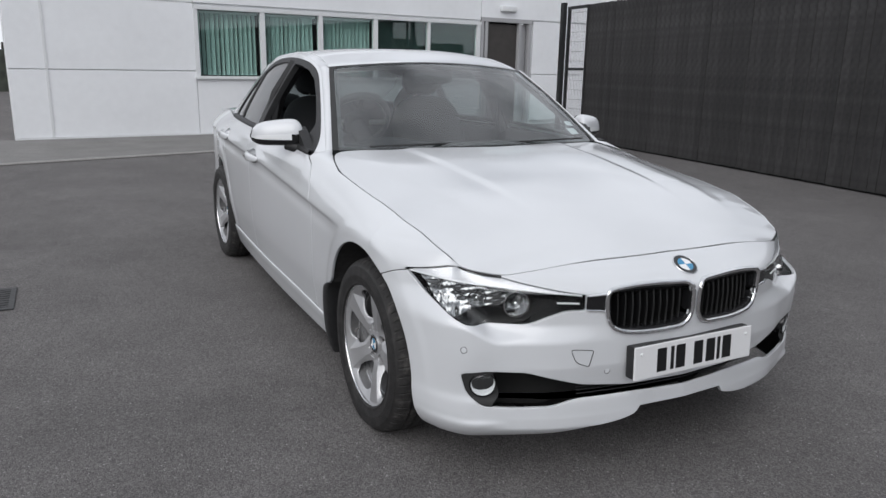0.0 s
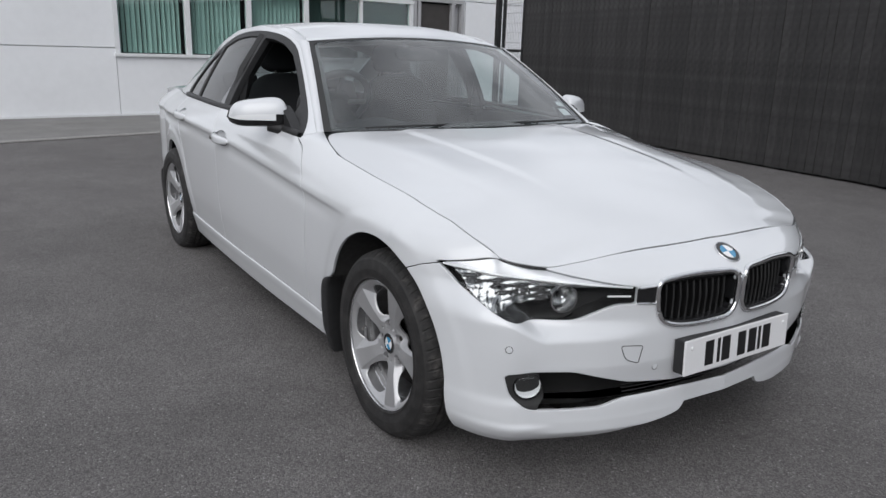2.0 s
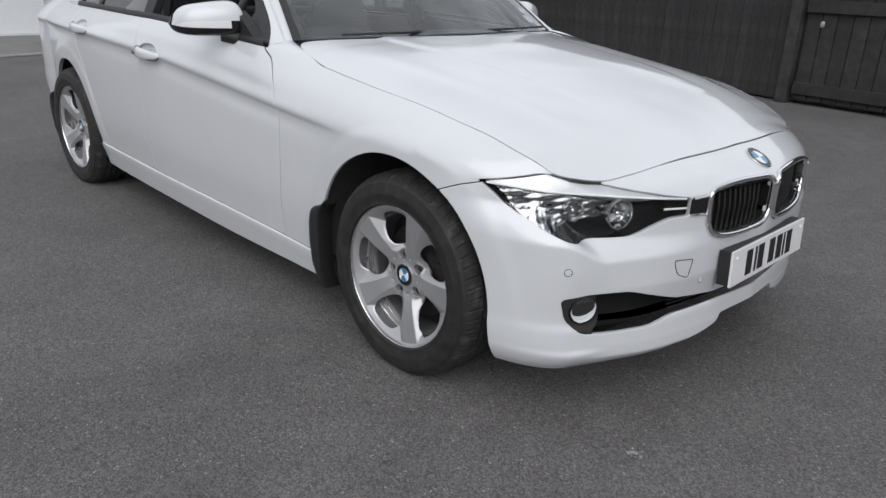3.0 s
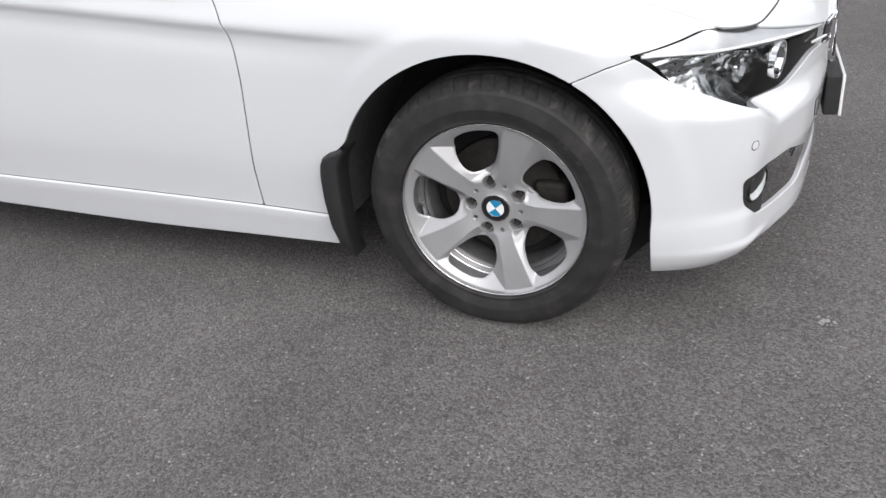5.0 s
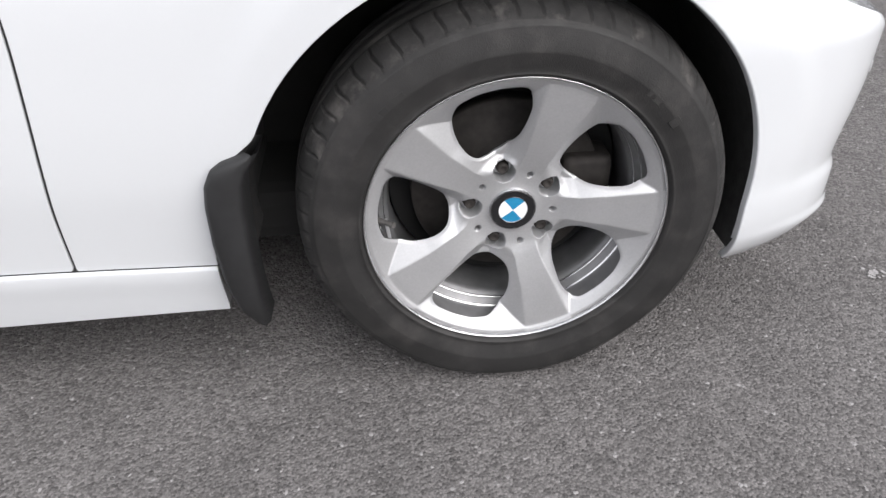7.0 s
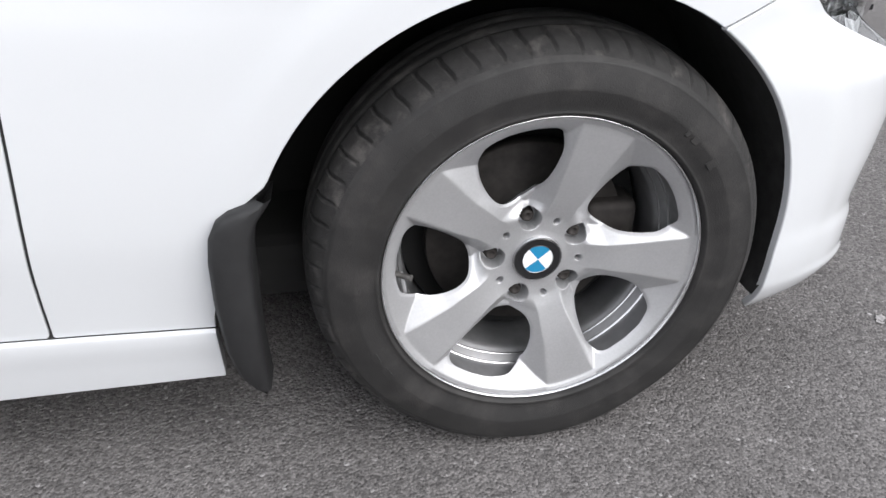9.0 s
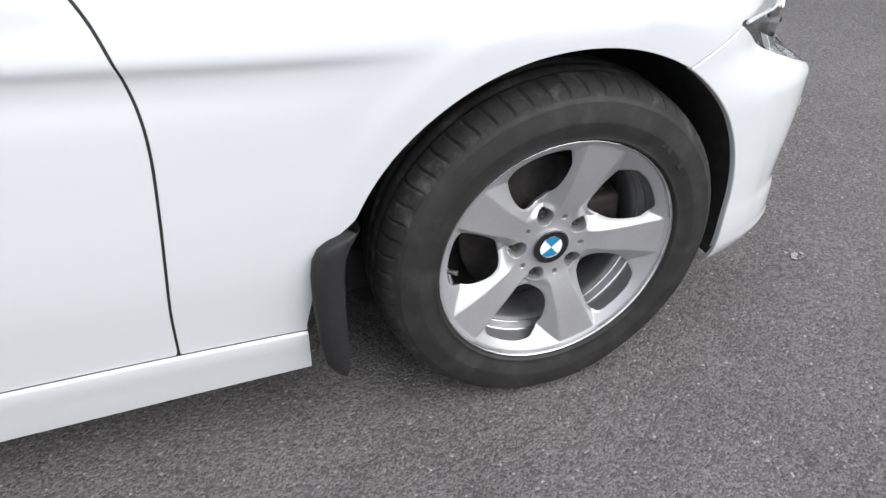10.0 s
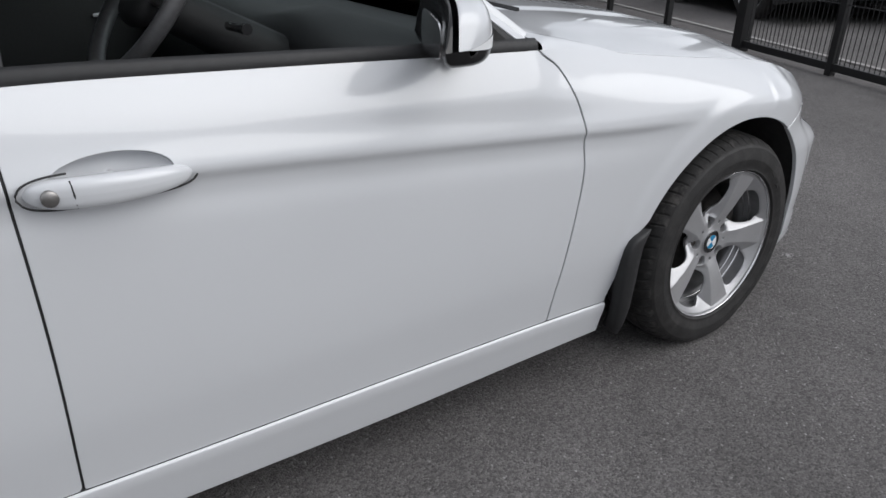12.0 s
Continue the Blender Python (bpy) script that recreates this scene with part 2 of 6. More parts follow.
def hemmed(s, depth=0.015, lip=0.0015):
    """A sheet with its edges folded inwards, so that it reads as a pressed or moulded panel."""
    v, n, f = s
    e = np.concatenate([f[:, [0, 1]], f[:, [1, 2]], f[:, [2, 0]]])
    key = np.sort(e, 1)
    _, first, count = np.unique(key, axis=0, return_index=True, return_counts=True)
    rim = e[first[count == 1]]
    d = v[rim[:, 1]] - v[rim[:, 0]]
    side = np.cross(d, n[rim[:, 0]])
    side /= np.maximum(np.linalg.norm(side, axis=1, keepdims=True), 1e-12)
    out = np.zeros_like(v)
    np.add.at(out, rim[:, 0], side), np.add.at(out, rim[:, 1], side)
    ids = np.unique(rim)
    o = out[ids]
    o /= np.maximum(np.linalg.norm(o, axis=1, keepdims=True), 1e-12)
    where = np.full(len(v), -1)
    where[ids] = np.arange(len(ids))
    k, base, nn = len(ids), v[ids], n[ids]
    rings = [(base, nn), (base + o * lip * 0.7 - nn * lip * 0.3, nn * 0.7 + o * 0.7), (base + o * lip - nn * lip, o), (base + o * lip - nn * depth, o)]
    vs, ns, fs = [v], [n], [f]
    at = [ids] + [len(v) + k * j + np.arange(k) for j in range(3)]
    for q, m in rings[1:]:
        vs.append(q), ns.append(m / np.maximum(np.linalg.norm(m, axis=1, keepdims=True), 1e-12))
    r0, r1 = where[rim[:, 0]], where[rim[:, 1]]
    for j in range(3):
        a, b, c, g = at[j][r0], at[j][r1], at[j + 1][r1], at[j + 1][r0]
        fs += [np.stack([b, a, g], 1), np.stack([b, g, c], 1)]
    return np.concatenate(vs), np.concatenate(ns), np.concatenate(fs)


def mesh_of(name, s):
    v, n, f = s
    me = bpy.data.meshes.new(name)
    me.from_pydata(v.tolist(), [], f.tolist())
    me.polygons.foreach_set("use_smooth", np.ones(len(me.polygons), bool))
    if len(me.vertices) == len(n):
        me.normals_split_custom_set_from_vertices(n.tolist())
    return me


def put(name, s, mat, parent=None, label=""):
    """Links a sheet as one mesh object."""
    ob = new(name, mesh_of(name, s))
    ob.data.materials.append(mat)
    if parent:
        ob.parent = parent
    return tagged(ob, label)


def part(name, bm, mat, parent=None, label="", smooth_faces=False, m=None):
    """Links a bmesh as one mesh object, under a thing or a part."""
    if m is not None:
        bm.transform(m)
    bmesh.ops.recalc_face_normals(bm, faces=bm.faces)
    me = bpy.data.meshes.new(name)
    bm.to_mesh(me)
    bm.free()
    if smooth_faces:
        me.polygons.foreach_set("use_smooth", np.ones(len(me.polygons), bool))
        me.set_sharp_from_angle(angle=radians(38))
    ob = new(name, me)
    me.materials.append(mat)
    if parent:
        ob.parent = parent
    return tagged(ob, label)


def empty(name, at=(0, 0, 0)):
    ob = new(name)
    ob.location = at
    ob.empty_display_size = 0.1
    bpy.context.view_layer.update()
    return ob


def box(lo, hi, bevel=0.0, seg=2):
    bm = bmesh.new()
    bmesh.ops.create_cube(bm, size=1)
    for v in bm.verts:
        for k in range(3):
            v.co[k] = (lo[k] + hi[k]) / 2 + v.co[k] * (hi[k] - lo[k])
    if bevel:
        bmesh.ops.bevel(bm, geom=bm.edges[:], offset=bevel, segments=seg, affect="EDGES", profile=0.6)
    return bm


def add_box(bm, lo, hi):
    q = [bm.verts.new((x, y, z)) for x in (lo[0], hi[0]) for y in (lo[1], hi[1]) for z in (lo[2], hi[2])]
    for f in ((0, 1, 3, 2), (4, 6, 7, 5), (0, 4, 5, 1), (2, 3, 7, 6), (0, 2, 6, 4), (1, 5, 7, 3)):
        bm.faces.new([q[i] for i in f])


def lathe(profile, n=48, axis="z", closed=False):
    """A turned body: profile of (radius, height)."""
    bm = bmesh.new()
    rings = []
    for r, h in profile:
        ring = []
        for i in range(n):
            a = 2 * math.pi * i / n
            c, s = r * math.cos(a), r * math.sin(a)
            ring.append(bm.verts.new((c, s, h) if axis == "z" else (c, -h, s)))
        rings.append(ring)
    pairs = list(zip(rings, rings[1:])) + ([(rings[-1], rings[0])] if closed else [])
    for a, b in pairs:
        for i in range(n):
            bm.faces.new((a[i], a[(i + 1) % n], b[(i + 1) % n], b[i]))
    if not closed:
        for ring, (r, _) in ((rings[0], profile[0]), (rings[-1], profile[-1])):
            if r < 0.004:
                bmesh.ops.pointmerge(bm, verts=ring, merge_co=sum((v.co for v in ring), Vector()) / n)
    return bm


def tube(points, r=0.01, n=8, closed=False):
    """A bar of round section along points."""
    bm = bmesh.new()
    p = [Vector(q) for q in points]
    rings, k = [], len(p)
    for i, q in enumerate(p):
        a = p[i - 1] if i or closed else p[i]
        b = p[(i + 1) % k] if i < k - 1 or closed else p[i]
        d = (b - a).normalized()
        u = d.orthogonal().normalized() if abs(d.z) > 0.95 else d.cross(Vector((0, 0, 1))).normalized()
        w = d.cross(u)
        rr = r[i] if isinstance(r, (list, tuple)) else r
        rings.append([bm.verts.new(q + rr * (math.cos(2 * math.pi * j / n) * u + math.sin(2 * math.pi * j / n) * w)) for j in range(n)])
    for i in range(k if closed else k - 1):
        a, b = rings[i], rings[(i + 1) % k]
        for j in range(n):
            bm.faces.new((a[j], a[(j + 1) % n], b[(j + 1) % n], b[j]))
    if not closed:
        bm.faces.new(rings[0]), bm.faces.new(rings[-1])
    return bm


def prism(outline, lo, hi, axis=1, bevel=0.0):
    """A flat outline given a thickness from lo to hi along an axis."""
    bm = bmesh.new()

    def co(a, b, h):
        c = [a, b]
        c.insert(axis, h)
        return c
    low, high = ([bm.verts.new(co(a, b, h)) for a, b in outline] for h in (lo, hi))
    k = len(outline)
    bm.faces.new(low), bm.faces.new(high[::-1])
    for i in range(k):
        bm.faces.new((low[i], low[(i + 1) % k], high[(i + 1) % k], high[i]))
    if bevel:
        rim = [e for e in bm.edges if e.calc_face_angle(0) > 0.9 and (e.verts[0] in low) == (e.verts[1] in low)]
        bmesh.ops.bevel(bm, geom=rim, offset=bevel, segments=2, affect="EDGES")
    return bm


def blob(rx, ry, rz, p=2.6, nu=28, nv=18):
    """A superellipsoid, for cushions and housings."""
    bm = bmesh.new()
    sg = lambda v: math.copysign(abs(v) ** (2 / p), v)
    rows = []
    for j in range(1, nv):
        b = -math.pi / 2 + math.pi * j / nv
        rows.append([bm.verts.new((rx * sg(math.cos(b)) * sg(math.cos(2 * math.pi * i / nu)), ry * sg(math.cos(b)) * sg(math.sin(2 * math.pi * i / nu)), rz * sg(math.sin(b)))) for i in range(nu)])
    for a, b in zip(rows, rows[1:]):
        for i in range(nu):
            bm.faces.new((a[i], a[(i + 1) % nu], b[(i + 1) % nu], b[i]))
    lo, hi = bm.verts.new((0, 0, -rz)), bm.verts.new((0, 0, rz))
    for i in range(nu):
        bm.faces.new((rows[0][(i + 1) % nu], rows[0][i], lo)), bm.faces.new((rows[-1][i], rows[-1][(i + 1) % nu], hi))
    return bm


# ---- body surfaces of the car: half shell, w is the distance from the middle plane ----
def pchip(xs, ys):
    """A smooth monotone curve through the points, flat beyond the ends."""
    xs, ys = np.array(xs, float), np.array(ys, float)
    h, d = np.diff(xs), np.diff(ys) / np.diff(xs)
    m = np.zeros_like(ys)
    m[0], m[-1] = d[0], d[-1]
    for i in range(1, len(xs) - 1):
        if d[i - 1] * d[i] > 0:
            a, b = 2 * h[i] + h[i - 1], h[i] + 2 * h[i - 1]
            m[i] = (a + b) / (a / d[i - 1] + b / d[i])

    def f(x):
        x = np.clip(np.asarray(x, float), xs[0], xs[-1])
        i = np.clip(np.searchsorted(xs, x) - 1, 0, len(h) - 1)
        t = (x - xs[i]) / h[i]
        return (ys[i] * (1 + 2 * t) * (1 - t) ** 2 + h[i] * m[i] * t * (1 - t) ** 2
                + ys[i + 1] * t * t * (3 - 2 * t) + h[i] * m[i + 1] * t * t * (t - 1))
    return f


def smooth(a, b, x):
    t = np.clip((np.asarray(x, float) - a) / (b - a), 0, 1)
    return t * t * (3 - 2 * t)


NOSE, TAIL, AXLE, HUB = 0.10, -3.20, -2.81, 0.316
crease_z = pchip([-3.4, -2.5, -1.6, -1.06, -0.70, -0.35, 0.1], [0.866, 0.858, 0.832, 0.789, 0.757, 0.730, 0.715])
crease_w = pchip([-3.3, -2.81, -2.2, -1.6, -0.9, -0.4, 0.0, 0.1], [0.785, 0.848, 0.884, 0.896, 0.884, 0.880, 0.884, 0.882])
top_z = pchip([-3.3, -2.9, -2.3, -1.73, -1.36, -1.0, -0.79, -0.68, -0.58, -0.45, -0.2, 0.0, 0.10], [0.985, 0.972, 0.976, 0.976, 0.965, 0.950, 0.942, 0.935, 0.921, 0.900, 0.868, 0.845, 0.830])
top_w = pchip([-3.3, -2.9, -2.3, -1.73, -0.79, -0.70, -0.6, -0.5, -0.2, 0.1], [0.66, 0.725, 0.80, 0.838, 0.840, 0.822, 0.804, 0.797, 0.796, 0.787])
top_p = pchip([-3.3, -0.9, -0.6, 0.1], [1.8, 1.7, 1.9, 2.0])
low_z = pchip([-3.3, -3.0, -2.4, -1.64, -1.0, -0.46, 0.2], [0.20, 0.19, 0.182, 0.174, 0.156, 0.160, 0.171])
sill_lift = pchip([-2.4, -1.75, -1.35, -1.0, -0.66, -0.45], [0.036, 0.030, 0.022, 0.012, 0.003, -0.006])
section = pchip([0.0, 0.14, 0.16, 0.20, 0.2545, 0.258, 0.262, 0.285, 0.33, 0.42, 0.55, 0.68, 0.76, 0.82], [0.090, 0.062, 0.0570, 0.0480, 0.0372, 0.0378, 0.0420, 0.0390, 0.032, 0.019, 0.011, 0.008, 0.008, 0.008])
front_section = pchip([0.0, 0.16, 0.178, 0.20, 0.23, 0.27, 0.36, 0.45, 0.55, 0.68, 0.8], [0.10, 0.050, 0.038, 0.026, 0.016, 0.010, 0.008, 0.006, 0.002, 0.0, 0.0])
nose_x = pchip([0.15, 0.175, 0.20, 0.232, 0.248, 0.30, 0.33, 0.37, 0.42, 0.48, 0.505, 0.55, 0.60, 0.655, 0.69, 0.72, 0.75, 0.775], [0.68, 0.712, 0.742, 0.762, 0.752, 0.748, 0.736, 0.742, 0.752, 0.758, 0.757, 0.756, 0.757, 0.752, 0.738, 0.717, 0.690, 0.650])
nose_plan = pchip([0.0, 0.226, 0.452, 0.565, 0.678, 0.791, 0.85, 0.904, 0.95, 0.985, 1.0], [1.0, 0.976, 0.930, 0.890, 0.826, 0.755, 0.715, 0.632, 0.49, 0.245, 0.0])


def side_w(x, z):
    """Half width of the body's side at x and height z."""
    x, z = np.broadcast_arrays(np.asarray(x, float), np.asarray(z, float))
    cz, cw, tz, tw = crease_z(x), crease_w(x), top_z(x), top_w(x)
    fade = smooth(-0.15, -0.75, x) * smooth(-3.3, -2.9, x)
    ahead = smooth(-0.42, -0.2, x)
    low = cw - (1 - ahead) * section(z - sill_lift(x)) - ahead * front_section(z)
    low = low - 0.0042 * fade * np.exp(-((z - cz + 0.035) / 0.026) ** 2)
    t = np.clip((z - cz) / np.maximum(tz - cz, 0.02), 0, 1.3)
    high = tw + (cw - tw) * (1 - t ** top_p(x)) - 0.004 * fade * np.exp(-((z - cz - 0.05) / 0.03) ** 2)
    k = smooth(-0.012, 0.012, z - cz)
    w = low * (1 - k) + high * k
    for ax in (0.0, AXLE):
        r = np.hypot(x - ax, z - HUB)
        w = w + 0.0052 * smooth(0.480, 0.436, r) * smooth(0.20, 0.40, z)
    return w


seam_z = pchip([0.0, 0.315, 0.456, 0.64, 0.774, 0.96, 1.02, 1.093, 1.206, 1.32, 1.431, 1.571], [0.737, 0.733, 0.727, 0.711, 0.701, 0.721, 0.738, 0.760, 0.783, 0.800, 0.815, 0.829])
seam_drop = pchip([0.9, 0.96, 1.02, 1.093, 1.206, 1.32, 1.431, 1.571], [0.0, 0.05, 0.28, 0.43, 0.71, 0.91, 0.95, 1.0])
brow_x = pchip([0.15, 0.655, 0.675, 0.69, 0.70, 0.711, 0.727, 0.737, 0.76], [0.752, 0.752, 0.737, 0.718, 0.702, 0.680, 0.649, 0.620, 0.540])


def nose_point(th, z):
    """The nose: th runs from pi/2 at the side to 0 in the middle."""
    b = np.sin(th) ** 0.952
    late = smooth(0.74, 0.88, b)
    upper = smooth(0.497 + 0.05 * late, 0.560 + 0.09 * late, z)
    reach = upper * np.cos(th) ** 0.952 + (1 - upper) * nose_plan(b)
    front = nose_x(z) + (np.minimum(brow_x(z), nose_x(z)) - nose_x(z)) * smooth(0.94, 0.76, th)
    x = NOSE + (front - NOSE) * reach
    r = np.hypot(x, z - HUB)
    flare = 0.0052 * smooth(0.480, 0.436, r) * smooth(0.20, 0.40, z)
    drop = (crease_w(NOSE) - top_w(NOSE)) * np.clip((z - seam_z(th) + 0.104) / 0.104, 0, 1.1) ** 2 * seam_drop(th)
    return x, (crease_w(NOSE) - front_section(z) + flare - drop) * b


def nose_at(w, z):
    """The nose's x at half width w and height z."""
    th = np.linspace(0.0, math.pi / 2, 240)
    px, pw = nose_point(th, np.full(240, z))
    return float(np.interp(w, pw, px))


def body_w(x, z):
    """Half width of the shell at x and z, on the side and round the nose."""
    if x <= NOSE:
        return float(side_w(x, z))
    th = np.linspace(math.pi / 2, 0.0, 200)
    px, pw = nose_point(th, np.full(200, z))
    return float(np.interp(x, px, pw))


tail_x = pchip([0.15, 0.25, 0.5, 0.62, 0.80, 0.98, 1.06], [-3.70, -3.80, -3.845, -3.83, -3.79, -3.76, -3.72])


def tail_point(th, z):
    e = 2 / 2.9
    return TAIL + (tail_x(z) - TAIL) * np.cos(th) ** e, side_w(TAIL + 0 * z, z) * np.sin(th) ** e


nose_low = pchip([0.0, 0.195, 0.215, 0.42, 0.65, 1.2, 1.571], [0.262, 0.260, 0.236, 0.208, 0.182, 0.172, 0.172])


def belt_grid(du=0.012, nv=110):
    """Points of the half shell from the tail's middle round the side to the nose's middle, shape (nu, nv, 3)."""
    v = np.linspace(0, 1, nv)
    rows = []
    for th in np.linspace(0, math.pi / 2, 50)[:-1]:
        z = 0.2 + v * (0.984 - 0.2)
        x, w = tail_point(np.full(nv, th), z)
        rows.append(np.stack([x, w, z], -1))
    for x in np.arange(TAIL, NOSE, du):
        up = float(sill_lift(x))
        z = np.concatenate([np.linspace(low_z(x), 0.250 + up, 12), np.array([0.2525, 0.2545, 0.2562, 0.258, 0.260, 0.2625, 0.266, 0.271]) + up, np.linspace(0.278 + up, top_z(x), nv - 20)])
        rows.append(np.stack([np.full(nv, x), side_w(np.full(nv, x), z), z], -1))
    for th in np.linspace(math.pi / 2, 0, 130):
        z = nose_low(th) + v * (seam_z(th) - nose_low(th))
        x, w = nose_point(np.full(nv, th), z)
        rows.append(np.stack([x, w, z], -1))
    return np.array(rows)


# ---- the car ----
car = tagged(empty("car"), "white four-door saloon car with silver alloy wheels parked on asphalt", "car")
X, Y, Z = 0, 1, 2
GAP = 0.0035
half = sheet(belt_grid() * np.array([1, -1, 1.0]))


def arch_outline(cx, front):
    """The wheel opening seen from the side."""
    r = 0.382 if front else 0.375
    pts = [(cx - (0.013 if front else 0) + r * math.cos(radians(a)), (0.325 if front else 0.321) + r * math.sin(radians(a))) for a in range(-4, 160, 4)]
    if front:
        return [(0.374, 0.02), (0.372, 0.22), *pts, (-0.392, 0.455), (-0.418, 0.425), (-0.434, 0.36), (-0.455, 0.27), (-0.457, 0.02)]
    return [(cx + 0.40, 0.02), (cx + 0.385, 0.22), *pts, (cx - 0.372, 0.30), (cx - 0.372, 0.02)]


front_arch, rear_arch = inside(arch_outline(0.0, True), X, Z), inside(arch_outline(AXLE, False), X, Z)
A_GAP = curve_points([(-0.800, 1.0), (-0.752, 0.938), (-0.704, 0.904), (-0.670, 0.852), (-0.645, 0.795), (-0.625, 0.71), (-0.622, 0.64), (-0.632, 0.54), (-0.645, 0.44), (-0.655, 0.36), (-0.662, 0.2635)])
B_GAP = curve_points([(-1.755, 1.0), (-1.748, 0.87), (-1.739, 0.60), (-1.740, 0.2902)])
C_GAP = curve_points([(-2.68, 1.06), (-2.66, 0.93), (-2.58, 0.80), (-2.475, 0.66), (-2.415, 0.50), (-2.39, 0.2965)])
NOSE_SEAM = [(0.12, 0.600), (0.19, 0.646), (0.26, 0.674), (0.325, 0.692), (0.40, 0.708), (0.47, 0.7225)]
SILL_TOP = [(x, 0.264 + float(sill_lift(x))) for x in np.linspace(-2.43, -0.44, 24)]
fender_line = inside([*A_GAP, *[(x, z - 0.0033) for x, z in SILL_TOP if x > -0.655], (-0.30, 0.2607), (0.12, 0.40), *NOSE_SEAM, (0.47, 1.3), (-0.775, 1.3)], X, Z)
front_line = inside([*NOSE_SEAM, (0.95, 0.83), (0.95, 0.0), (0.12, 0.0)], X, Z)
door_line = inside([*A_GAP, *[(x, z - 0.0033) for x, z in SILL_TOP[::-1] if -1.76 < x < -0.67], *B_GAP[::-1]], X, Z)
rear_door_line = inside([*B_GAP, *[(x, z - 0.0033) for x, z in SILL_TOP[::-1] if -2.38 < x < -1.78], *C_GAP[::-1]], X, Z)
quarter_line = inside([*C_GAP, (-2.39, 0.300), (-2.43, 0.0), (-4.2, 0.0), (-4.2, 1.4), (-2.66, 1.4)], X, Z)
sill_line = inside([(-2.43, 0.0), *SILL_TOP, (-0.44, 0.0)], X, Z)
LAMP = rounded([(0.842, 0.694), (0.772, 0.569), (0.708, 0.556), (0.556, 0.557), (0.508, 0.581), (0.455, 0.602), (0.398, 0.602), (0.398, 0.653), (0.50, 0.671), (0.577, 0.687), (0.637, 0.7035), (0.735, 0.7225)], [0.004, 0.03, 0.03, 0.03, 0.02, 0.02, 0.006, 0.004, 0.03, 0.03, 0.03, 0.02])
lamp_line = inside(LAMP, Y, Z)
KIDNEY = rounded([(0.336, 0.655), (0.318, 0.668), (0.20, 0.679), (0.03, 0.671), (0.012, 0.650), (0.012, 0.555), (0.045, 0.524), (0.20, 0.519), (0.305, 0.533), (0.332, 0.580)], [0.02, 0.03, 0.08, 0.03, 0.03, 0.03, 0.03, 0.08, 0.05, 0.05], 7)
kidney_line = inside(KIDNEY, Y, Z)
INTAKE = rounded([(0.765, 0.405), (0.745, 0.335), (0.70, 0.288), (0.60, 0.284), (0.49, 0.287), (0.42, 0.309), (0.22, 0.310), (-0.1, 0.304), (-0.1, 0.337), (0.226, 0.337), (0.40, 0.358), (0.50, 0.387), (0.577, 0.410), (0.69, 0.414)], 0.02)
intake_line = inside(INTAKE, Y, Z)


def ahead_of(x):
    return lambda v: x - v[:, X]


def only(s, line, gap=GAP):
    return keep(s, lambda v: line(v) + gap)


shell = cut(cut(half, lambda v: front_arch(v)), lambda v: rear_arch(v))
nose_only = keep(half, ahead_of(0.20))


def lamp_rule(v):
    return np.where(v[:, X] > 0.22, lamp_line(v), 1.0)


def bumper_half():
    s = only(shell, front_line)
    s = cut(s, lambda v: lamp_rule(v) - 0.003)
    s = cut(s, lambda v: np.where(v[:, X] > 0.5, kidney_line(v), 1.0))
    return cut(s, lambda v: np.where(v[:, X] > 0.4, intake_line(v), 1.0))


def two_sides(s):
    return joined(s, mirrored(s))


